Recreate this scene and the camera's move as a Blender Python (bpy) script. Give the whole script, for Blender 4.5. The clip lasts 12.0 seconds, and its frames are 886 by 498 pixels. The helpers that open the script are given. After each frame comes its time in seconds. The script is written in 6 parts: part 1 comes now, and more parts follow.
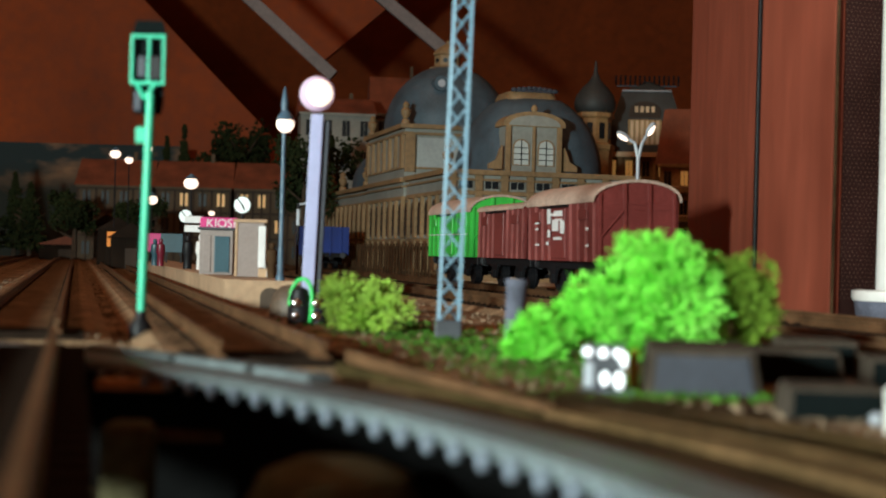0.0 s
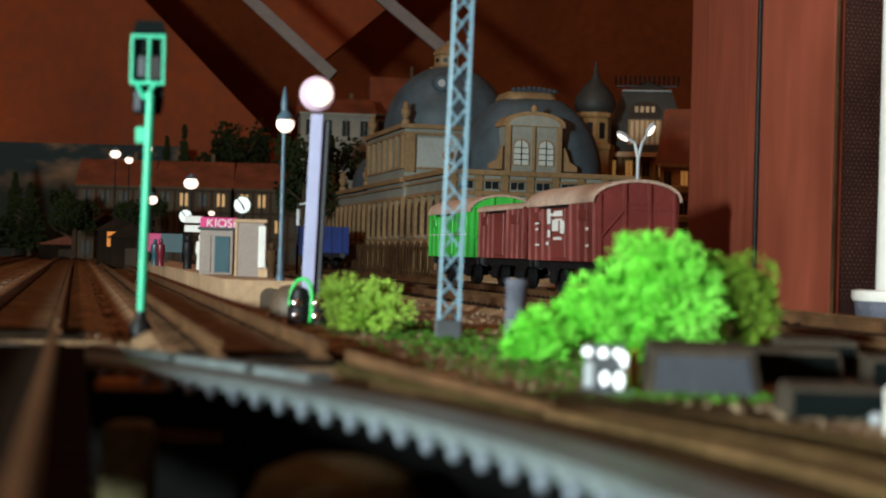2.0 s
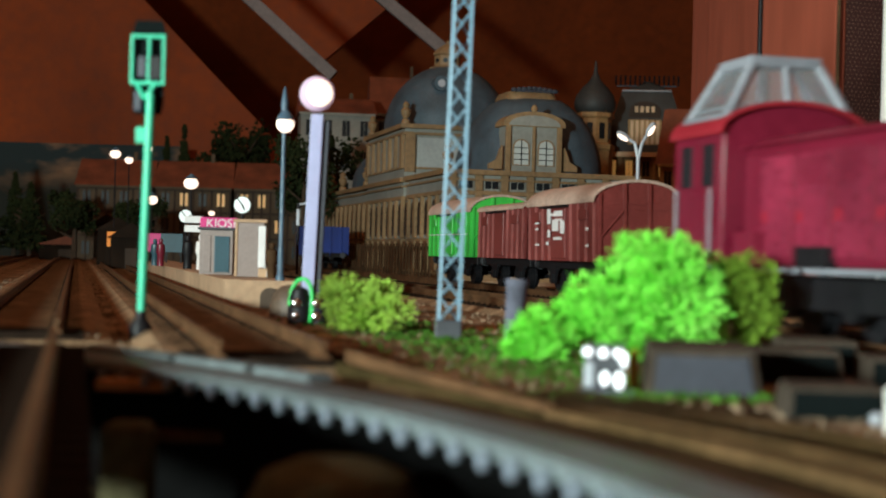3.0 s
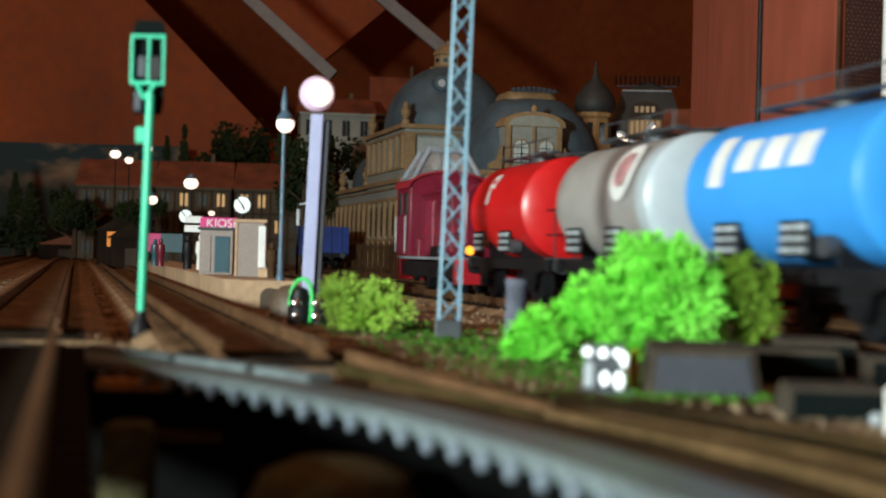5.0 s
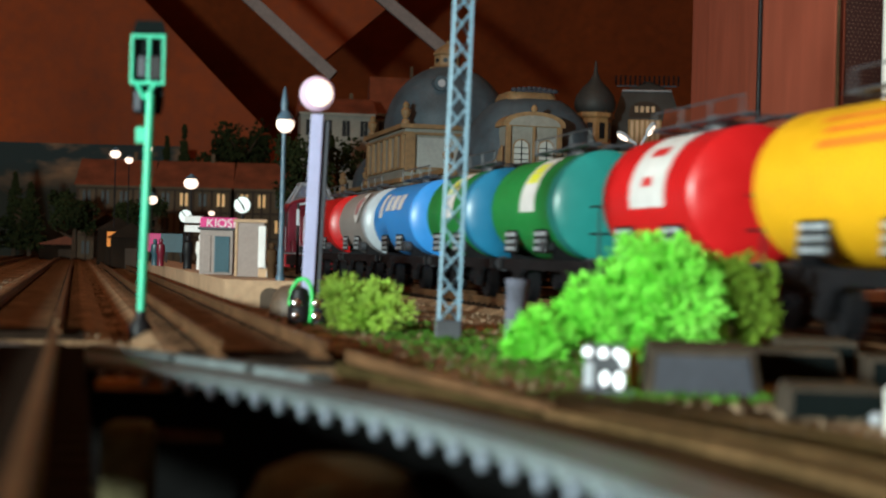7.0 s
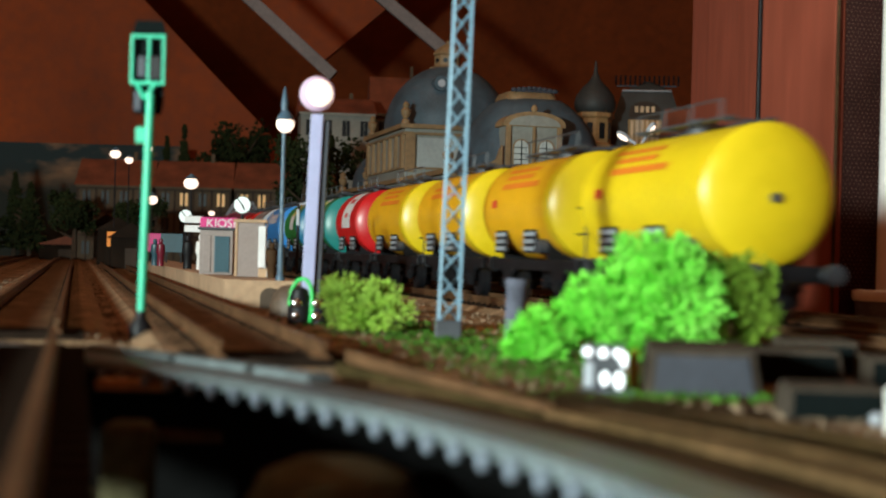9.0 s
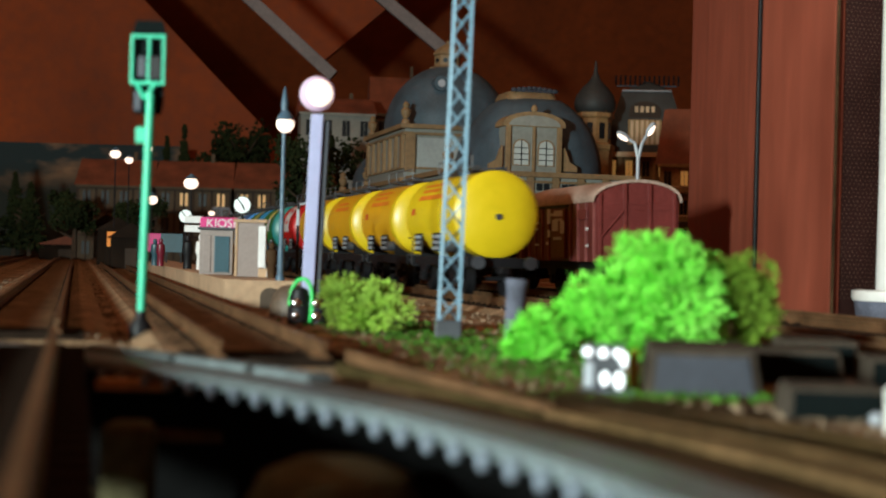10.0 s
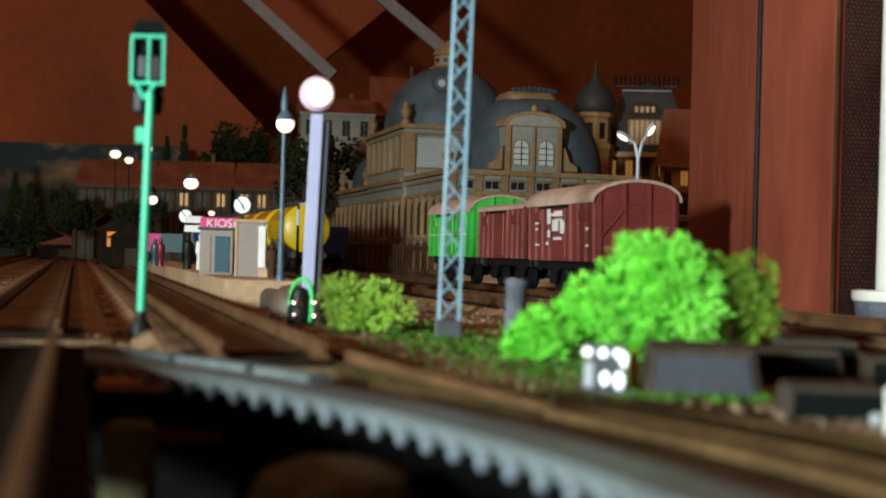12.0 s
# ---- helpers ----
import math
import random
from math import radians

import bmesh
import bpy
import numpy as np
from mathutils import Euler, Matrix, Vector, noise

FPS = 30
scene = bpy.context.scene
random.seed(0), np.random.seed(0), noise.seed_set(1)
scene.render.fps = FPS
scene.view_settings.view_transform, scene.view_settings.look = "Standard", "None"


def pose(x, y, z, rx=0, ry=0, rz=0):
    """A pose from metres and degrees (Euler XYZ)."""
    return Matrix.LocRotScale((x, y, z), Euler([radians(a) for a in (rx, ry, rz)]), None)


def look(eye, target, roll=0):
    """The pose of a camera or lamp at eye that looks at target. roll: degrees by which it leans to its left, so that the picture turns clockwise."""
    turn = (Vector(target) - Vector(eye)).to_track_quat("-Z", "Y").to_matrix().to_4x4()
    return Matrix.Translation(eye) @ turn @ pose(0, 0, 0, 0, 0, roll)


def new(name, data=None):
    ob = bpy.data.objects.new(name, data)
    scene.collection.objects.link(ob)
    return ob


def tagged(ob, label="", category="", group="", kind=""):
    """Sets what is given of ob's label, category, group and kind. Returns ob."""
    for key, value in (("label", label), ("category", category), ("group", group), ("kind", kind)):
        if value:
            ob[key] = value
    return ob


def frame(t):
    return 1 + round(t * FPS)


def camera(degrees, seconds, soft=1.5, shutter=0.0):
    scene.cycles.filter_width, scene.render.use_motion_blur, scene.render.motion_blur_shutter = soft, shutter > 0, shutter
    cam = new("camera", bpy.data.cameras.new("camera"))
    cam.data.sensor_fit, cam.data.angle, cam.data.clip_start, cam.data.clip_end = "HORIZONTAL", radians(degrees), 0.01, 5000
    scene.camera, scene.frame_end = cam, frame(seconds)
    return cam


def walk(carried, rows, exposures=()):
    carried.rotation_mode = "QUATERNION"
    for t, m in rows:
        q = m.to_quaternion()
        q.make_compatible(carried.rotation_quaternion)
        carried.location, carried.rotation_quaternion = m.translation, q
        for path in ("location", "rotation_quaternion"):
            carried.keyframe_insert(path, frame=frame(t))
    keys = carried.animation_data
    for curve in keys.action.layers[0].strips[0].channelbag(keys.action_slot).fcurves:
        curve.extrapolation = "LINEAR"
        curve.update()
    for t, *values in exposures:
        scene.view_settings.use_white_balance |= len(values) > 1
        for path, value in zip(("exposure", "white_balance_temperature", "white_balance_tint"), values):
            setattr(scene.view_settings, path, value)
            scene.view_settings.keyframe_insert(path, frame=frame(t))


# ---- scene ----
cam = camera(33.6, 12.0, soft=1.9, shutter=0.8)
cam.data.dof.use_dof = True
cam.data.dof.focus_distance = 0.80
cam.data.dof.aperture_fstop = 31
walk(cam, [(0.0, pose(0, 0, 0.019, 90.25, 0, 0) @ pose(0, 0, 0, 0, 0, 1.5)),
           (12.0, pose(0, 0, 0.019, 90.25, 0, 0) @ pose(0, 0, 0, 0, 0, 1.5))],
     exposures=[(0.0, 0.0), (12.0, 0.0)])

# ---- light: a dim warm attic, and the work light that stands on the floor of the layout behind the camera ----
world = bpy.data.worlds.new("attic_dusk")
scene.world = world
world.use_nodes = True
world.node_tree.nodes["Background"].inputs[0].default_value = (1.0, 0.62, 0.36, 1)
world.node_tree.nodes["Background"].inputs[1].default_value = 0.05


def lamp(name, where, watts, colour, radius):
    data = bpy.data.lights.new(name, "POINT")
    data.energy, data.color, data.shadow_soft_size = watts, colour, radius
    ob = new(name, data)
    ob.location = where
    return ob


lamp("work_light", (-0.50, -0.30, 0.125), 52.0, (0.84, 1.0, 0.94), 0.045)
ceiling_lamp = bpy.data.lights.new("room_lamp", "AREA")
ceiling_lamp.energy, ceiling_lamp.color, ceiling_lamp.size = 2.5, (1.0, 0.66, 0.38), 0.4
room_lamp = new("room_lamp", ceiling_lamp)
room_lamp.matrix_world = look((-0.25, 0.75, 1.35), (-0.25, 0.78, 0.0))

# ---- materials ----


def mat(name, colour, rough=0.6, metal=0.0, scale=400.0, vary=0.25, bump=0.15, grain=4.0, glow=0.0, stretch=(1, 1, 1), other=None, spec=0.5, leaf=0.0):
    """A painted, plastic or natural surface: broad stains, fine grain and relief."""
    m = bpy.data.materials.new(name)
    m.use_nodes = True
    nt = m.node_tree
    n, ln = nt.nodes, nt.links
    b = n["Principled BSDF"]
    b.inputs["Roughness"].default_value = rough
    b.inputs["Metallic"].default_value = metal
    b.inputs["Specular IOR Level"].default_value = spec
    tc = n.new("ShaderNodeTexCoord")
    mp = n.new("ShaderNodeMapping")
    mp.inputs["Scale"].default_value = stretch
    ln.new(tc.outputs["Object"], mp.inputs[0])
    big = n.new("ShaderNodeTexNoise")
    big.inputs["Scale"].default_value = scale * 0.25
    big.inputs["Detail"].default_value = 4
    fine = n.new("ShaderNodeTexNoise")
    fine.inputs["Scale"].default_value = scale * grain
    fine.inputs["Detail"].default_value = 3
    for t in (big, fine):
        ln.new(mp.outputs[0], t.inputs["Vector"])
    ramp = n.new("ShaderNodeValToRGB")
    ramp.color_ramp.elements[0].position, ramp.color_ramp.elements[1].position = 0.3, 0.72
    lo = other or tuple(c * (1 - vary) for c in colour)
    ramp.color_ramp.elements[0].color = (*lo, 1)
    ramp.color_ramp.elements[1].color = (*[min(1, c * (1 + vary * 0.5)) for c in colour], 1)
    ln.new(big.outputs[0], ramp.inputs[0])
    mix = n.new("ShaderNodeMix")
    mix.data_type, mix.blend_type = "RGBA", "MULTIPLY"
    mix.inputs["Factor"].default_value = min(1.0, vary * 1.6)
    ln.new(ramp.outputs[0], mix.inputs["A"])
    ln.new(fine.outputs[0], mix.inputs["B"])
    bright = n.new("ShaderNodeMix")
    bright.data_type, bright.blend_type = "RGBA", "MULTIPLY"
    bright.inputs["Factor"].default_value = 1.0
    k = 1 + vary * 0.8
    bright.inputs["B"].default_value = (k, k, k, 1)
    ln.new(mix.outputs["Result"], bright.inputs["A"])
    ln.new(bright.outputs["Result"], b.inputs["Base Color"])
    rr = n.new("ShaderNodeMapRange")
    rr.inputs["To Min"].default_value, rr.inputs["To Max"].default_value = max(0.05, rough - 0.12), min(1, rough + 0.12)
    ln.new(fine.outputs[0], rr.inputs["Value"])
    ln.new(rr.outputs[0], b.inputs["Roughness"])
    if bump:
        bp = n.new("ShaderNodeBump")
        bp.inputs["Strength"].default_value = bump
        bp.inputs["Distance"].default_value = 0.0004
        ln.new(fine.outputs[0], bp.inputs["Height"])
        ln.new(bp.outputs[0], b.inputs["Normal"])
    if glow:
        b.inputs["Emission Color"].default_value = (*colour, 1)
        b.inputs["Emission Strength"].default_value = glow
    if leaf:
        tr = n.new("ShaderNodeBsdfTranslucent")
        ln.new(bright.outputs["Result"], tr.inputs["Color"])
        ms = n.new("ShaderNodeMixShader")
        ms.inputs[0].default_value = leaf
        ln.new(b.outputs[0], ms.inputs[1])
        ln.new(tr.outputs[0], ms.inputs[2])
        ln.new(ms.outputs[0], n["Material Output"].inputs[0])
    return m


def glass_mat(name, colour, rough=0.1):
    m = bpy.data.materials.new(name)
    m.use_nodes = True
    b = m.node_tree.nodes["Principled BSDF"]
    b.inputs["Base Color"].default_value = (*colour, 1)
    b.inputs["Roughness"].default_value = rough
    b.inputs["Transmission Weight"].default_value = 0.85
    b.inputs["IOR"].default_value = 1.3
    return m


BALLAST = mat("ballast", (0.40, 0.26, 0.155), 0.95, scale=500, vary=0.6, bump=0.9, grain=3, spec=0.06)
BOARD = mat("scatter_ground", (0.42, 0.28, 0.17), 0.9, scale=160, vary=0.6, bump=0.8, grain=8, other=(0.045, 0.026, 0.014), spec=0.06)
MOSS = mat("moss_scatter", (0.08, 0.22, 0.025), 0.95, scale=900, vary=0.6, bump=0.9, spec=0.1)
SLEEPER = mat("sleeper_plastic", (0.020, 0.012, 0.008), 0.85, scale=700, vary=0.4, spec=0.06)
RAIL = mat("rusty_rail", (0.19, 0.098, 0.048), 0.5, 0.35, scale=500, vary=0.5, spec=0.25)
CURVEBED = mat("dark_olive_track_bed", (0.060, 0.042, 0.016), 0.95, scale=260, vary=0.55, bump=0.5, spec=0.04)
WORNTAN = mat("worn_tan_strip", (0.115, 0.066, 0.030), 0.8, scale=200, vary=0.55, bump=0.4, other=(0.07, 0.042, 0.016), spec=0.1)
RIM = mat("grey_rim_plastic", (0.165, 0.20, 0.21), 0.42, scale=90, vary=0.5, grain=8, spec=0.4)
TOOTH = mat("tooth_plastic", (0.20, 0.23, 0.28), 0.2, scale=500, vary=0.2)
# Pit colours hold the shade below the rim: blotches and wall near black.
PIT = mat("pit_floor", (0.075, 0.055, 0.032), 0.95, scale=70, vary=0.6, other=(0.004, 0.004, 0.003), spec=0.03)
PITSHADE = mat("shade_black_pit_wall", (0.004, 0.004, 0.004), 0.95, scale=300, vary=0.3, spec=0.02)
PITSTONE = mat("olive_pit_casting", (0.085, 0.075, 0.04), 0.9, scale=120, vary=0.5, spec=0.05)
PITWOOD = mat("worn_pit_timber", (0.42, 0.22, 0.10), 0.8, scale=160, vary=0.5, spec=0.1)
BLACK = mat("black_plastic", (0.010, 0.010, 0.012), 0.5, scale=600, vary=0.3, spec=0.25)
DARKGREY = mat("dark_grey_plastic", (0.055, 0.06, 0.07), 0.45, scale=500, vary=0.3)
SLATE = mat("slate_grey", (0.040, 0.045, 0.062), 0.6, scale=300, vary=0.35)
BROWNBEAM = mat("brown_segment", (0.085, 0.046, 0.022), 0.8, scale=260, vary=0.5, spec=0.12)
EDGEBLOCK = mat("grey_brown_edge_block", (0.075, 0.058, 0.044), 0.85, scale=260, vary=0.5, spec=0.1)
GRAVEL = mat("loose_gravel", (0.36, 0.25, 0.16), 0.7, scale=90, vary=0.7, bump=0.3, grain=12, other=(0.04, 0.026, 0.016), spec=0.3)
GREENPOST = mat("mint_green_paint", (0.035, 0.50, 0.30), 0.4, scale=300, vary=0.15)
BLUEGREY = mat("blue_grey_paint", (0.24, 0.40, 0.52), 0.4, scale=400, vary=0.25)
LAVENDER = mat("pale_lavender_paint", (0.36, 0.37, 0.58), 0.4, scale=300, vary=0.12)
STEELBLUE = mat("dark_blue_steel", (0.07, 0.13, 0.19), 0.4, scale=500, vary=0.25)
STONEPOST = mat("weathered_grey_post", (0.15, 0.16, 0.22), 0.8, scale=500, vary=0.5, bump=0.4)
BULB = mat("lit_globe", (1.0, 0.78, 0.62), 0.3, vary=0.0, bump=0, glow=1.5)
BULB_HALO = mat("opal_globe", (0.62, 0.46, 0.60), 0.3, vary=0.05, bump=0, glow=0.35)
SIGNAL_WHITE = mat("lit_signal_lens", (0.9, 0.97, 1.0), 0.3, vary=0.0, bump=0, glow=1.8)
ORANGE_LENS = mat("lit_orange_lens", (1.0, 0.33, 0.03), 0.3, vary=0.0, bump=0, glow=1.6)
ORANGE_PANE = mat("amber_lit_front", (1.0, 0.30, 0.04), 0.5, vary=0.3, bump=0, glow=0.22)
WARM_PANE = mat("lit_window_pane", (1.0, 0.55, 0.15), 0.4, vary=0.1, bump=0, glow=0.16)
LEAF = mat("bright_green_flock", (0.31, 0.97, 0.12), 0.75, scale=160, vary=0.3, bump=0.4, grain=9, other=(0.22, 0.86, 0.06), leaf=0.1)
# Olive bush lobe; its weaker light is part of this darker colour.
LEAF_DULL = mat("shaded_olive_flock", (0.26, 0.46, 0.035), 0.85, scale=160, vary=0.4, bump=0.4, grain=9, leaf=0.35)
LEAF_LIME = mat("lime_flock", (0.48, 0.78, 0.10), 0.8, scale=160, vary=0.45, bump=0.4, grain=9, leaf=0.15)
TREE_DARK = mat("dark_tree_foliage", (0.030, 0.042, 0.014), 0.95, scale=120, vary=0.5, spec=0.15)
BARK = mat("bark", (0.08, 0.05, 0.03), 0.9, scale=500, vary=0.4)
OXIDE = mat("oxide_red_plastic", (0.20, 0.040, 0.036), 0.38, scale=180, vary=0.3)
# Batten highlight painted as a lighter, pinker copy of the wagon red.
OXIDE_EDGE = mat("pink_red_edge_highlight", (0.36, 0.11, 0.10), 0.4, scale=300, vary=0.4)
PALESLAT = mat("pale_tan_slats", (0.72, 0.50, 0.30), 0.6, scale=200, vary=0.25)
ROOFGREY = mat("pale_brown_roof", (0.58, 0.42, 0.34), 0.6, scale=150, vary=0.35, spec=0.2)
WAGONGREEN = mat("bright_green_plastic", (0.05, 0.50, 0.07), 0.35, scale=200, vary=0.2)
WAGONBLUE = mat("blue_plastic", (0.02, 0.05, 0.26), 0.4, scale=200, vary=0.3)
LETTER = mat("white_print", (0.75, 0.74, 0.74), 0.5, scale=500, vary=0.2)
MAROON = mat("maroon_plastic", (0.17, 0.009, 0.028), 0.38, scale=150, vary=0.25)
# Doors lighter than the bonnet: the grazing sheen is put into their colour.
LOCODOOR = mat("sheen_lightened_maroon", (0.25, 0.020, 0.050), 0.3, scale=120, vary=0.5)
SIGNALRED = mat("red_plastic", (0.45, 0.015, 0.025), 0.35, scale=200, vary=0.2)
PALEGREY = mat("pale_grey_plastic", (0.42, 0.45, 0.50), 0.35, scale=200, vary=0.2)
CUPOLAGREY = mat("dusty_grey_cab_frame", (0.25, 0.27, 0.31), 0.4, scale=200, vary=0.3)
GLASS = glass_mat("cab_glazing", (0.75, 0.8, 0.85))
DARKGLASS = mat("dark_window_pane", (0.012, 0.015, 0.018), 0.4, vary=0.1, bump=0, spec=0.2)
# Brown in place of dark glass: the warm window glow is in the colour.
DUSKPANE = mat("warm_glow_brown_pane", (0.085, 0.050, 0.026), 0.4, scale=200, vary=0.4, bump=0, spec=0.3)
DOORBROWN = mat("brown_arcade_doors", (0.16, 0.075, 0.030), 0.7, scale=200, vary=0.4)
SAND = mat("sandstone_plastic", (0.285, 0.180, 0.086), 0.65, scale=90, vary=0.35)
PLASTER = mat("grey_white_plaster", (0.27, 0.275, 0.245), 0.7, scale=90, vary=0.25)
SLATEROOF = mat("slate_roof", (0.062, 0.098, 0.128), 0.6, scale=200, vary=0.35, bump=0.5)
TILE = mat("red_tile_roof", (0.25, 0.066, 0.028), 0.75, scale=200, vary=0.4, bump=0.6)
TIMBER = mat("dark_timber", (0.05, 0.03, 0.018), 0.8, scale=300, vary=0.4)
CREAM = mat("cream_render", (0.105, 0.072, 0.042), 0.8, scale=100, vary=0.3)
PLATFORM = mat("platform_concrete", (0.52, 0.34, 0.21), 0.8, scale=120, vary=0.3, bump=0.3)
KIOSKGREY = mat("kiosk_wall", (0.29, 0.23, 0.21), 0.6, scale=200, vary=0.2)
PINK = mat("magenta_sign", (0.62, 0.03, 0.20), 0.4, scale=300, vary=0.1)
TEAL = mat("teal_shutter", (0.03, 0.09, 0.12), 0.4, scale=300, vary=0.3)
# Dials get a weak glow of their own; the clocks hold no lamp.
CLOCKFACE = mat("glowing_clock_face", (0.72, 0.80, 0.80), 0.4, scale=300, vary=0.08, glow=0.18)
WHITE = mat("white_paint", (0.82, 0.80, 0.77), 0.5, scale=100, vary=0.1)
PANEL = mat("brown_board", (0.27, 0.066, 0.038), 0.7, scale=34, vary=0.3, bump=0.25, stretch=(1, 1, 0.18), spec=0.12)
ATTIC = mat("attic_hardboard", (0.36, 0.070, 0.011), 0.75, scale=16, vary=0.3, bump=0.25)
BEAM = mat("grey_roof_beam", (0.22, 0.19, 0.19), 0.6, scale=60, vary=0.3)
WIRE = mat("green_wire", (0.02, 0.55, 0.10), 0.35, scale=300, vary=0.1)
RUBBERBROWN = mat("brown_dome", (0.11, 0.075, 0.05), 0.6, scale=200, vary=0.35)
CHROME = mat("bright_metal", (0.75, 0.76, 0.78), 0.15, 1.0, scale=300, vary=0.1)

OCHRE = mat("dark_ochre_stone", (0.42, 0.25, 0.10), 0.7, scale=90, vary=0.45)
DARKSLATE = mat("dark_slate_roof", (0.045, 0.05, 0.05), 0.6, scale=200, vary=0.35, bump=0.5)
SHED = mat("weathered_shed_boards", (0.022, 0.013, 0.008), 0.9, scale=200, vary=0.5, spec=0.15)

PLATEBLACK = mat("matt_black_blue_plate", (0.006, 0.009, 0.009), 0.95, scale=400, vary=0.3, spec=0.04)

BARGREY = mat("worn_grey_print", (0.42, 0.46, 0.50), 0.6, scale=900, vary=0.5)

# ---- mesh helpers ----


def box(bm, c, s, m=None):
    """An upright block with centre c and sides s."""
    r = bmesh.ops.create_cube(bm, size=1.0, matrix=(m or Matrix()) @ Matrix.LocRotScale(c, None, s))
    return r["verts"]


def rod(bm, a, b, r, r2=None, n=8):
    """A round bar from a to b."""
    a, b = Vector(a), Vector(b)
    q = (b - a).to_track_quat("Z", "Y").to_matrix().to_4x4()
    bmesh.ops.create_cone(bm, cap_ends=True, segments=n, radius1=r, radius2=r if r2 is None else r2, depth=(b - a).length, matrix=Matrix.Translation((a + b) / 2) @ q)


def ball(bm, c, r, n=16):
    s = r if isinstance(r, tuple) else (r, r, r)
    bmesh.ops.create_uvsphere(bm, u_segments=n, v_segments=max(6, n // 2), radius=1, matrix=Matrix.LocRotScale(c, None, s))


def prism(bm, pts, y0, y1, m=None):
    """The outline pts in x, z drawn out from y0 to y1."""
    m = m or Matrix()
    a = [bm.verts.new(m @ Vector((x, y0, z))) for x, z in pts]
    b = [bm.verts.new(m @ Vector((x, y1, z))) for x, z in pts]
    k = len(pts)
    bm.faces.new(a)
    bm.faces.new(b[::-1])
    for i in range(k):
        bm.faces.new((a[i], b[i], b[(i + 1) % k], a[(i + 1) % k]))


def loft(bm, rings):
    """A skin over closed rings of equal count, capped at both ends."""
    vs = [[bm.verts.new(p) for p in r] for r in rings]
    k = len(vs[0])
    for r0, r1 in zip(vs, vs[1:]):
        for i in range(k):
            bm.faces.new((r0[i], r0[(i + 1) % k], r1[(i + 1) % k], r1[i]))
    bm.faces.new(vs[0][::-1])
    bm.faces.new(vs[-1])


def circle(r, z, n=24, c=(0, 0)):
    return [(c[0] + r * math.cos(2 * math.pi * i / n), c[1] + r * math.sin(2 * math.pi * i / n), z) for i in range(n)]


def lathe(bm, profile, n=24, c=(0, 0)):
    """profile: rows of radius and height."""
    loft(bm, [circle(r, z, n, c) for r, z in profile])


def arch(x0, x1, z0, z1, rise, n=10):
    """An outline with a flat foot and a rounded head."""
    pts = [(x0, z0), (x1, z0), (x1, z1)]
    for i in range(1, n):
        t = math.pi * i / n
        pts.append(((x0 + x1) / 2 + (x1 - x0) / 2 * math.cos(t), z1 + rise * math.sin(t)))
    return pts + [(x0, z1)]


def part(name, bm, material, parent=None, label="", bevel=0.0, smooth=False, m=None):
    bmesh.ops.recalc_face_normals(bm, faces=bm.faces)
    me = bpy.data.meshes.new(name)
    bm.to_mesh(me)
    bm.free()
    me.materials.append(material)
    if smooth:
        for p in me.polygons:
            p.use_smooth = True
        me.set_sharp_from_angle(angle=radians(38))
    ob = new(name, me)
    if bevel:
        mod = ob.modifiers.new("edge", "BEVEL")
        mod.width, mod.segments, mod.limit_method = bevel, 2, "ANGLE"
    if parent:
        ob.parent = parent
    if m:
        ob.matrix_basis = m
    if label:
        ob["label"] = label
    return ob


def thing(name, m, label, category, group="", kind=""):
    ob = new(name)
    ob.empty_display_size = 0.01
    ob.matrix_basis = m
    return tagged(ob, label, category, group, kind)


def blk(name, c, s, material, parent, label="", bevel=0.0003, m=None):
    bm = bmesh.new()
    box(bm, c, s)
    return part(name, bm, material, parent, label, bevel, m=m)


def bar(name, a, b, r, material, parent, label="", n=8, r2=None):
    bm = bmesh.new()
    rod(bm, a, b, r, r2, n)
    return part(name, bm, material, parent, label, smooth=True)


# ---- the plan: all tracks run parallel, turned this far from the line of sight ----
TURN = 14.04
RAILTOP = 0.005
U = Vector((-0.2425, 0.9701, 0))


def along(a, s, z=0.0, extra=0.0):
    """The pose at s metres along the line that crosses y = 0 at x = a."""
    return pose(a + U.x * s, U.y * s, z, 0, 0, TURN + extra)


PITC, PITR = Vector((-0.264, 0.022, 0)), 0.302

# ---- setting ----


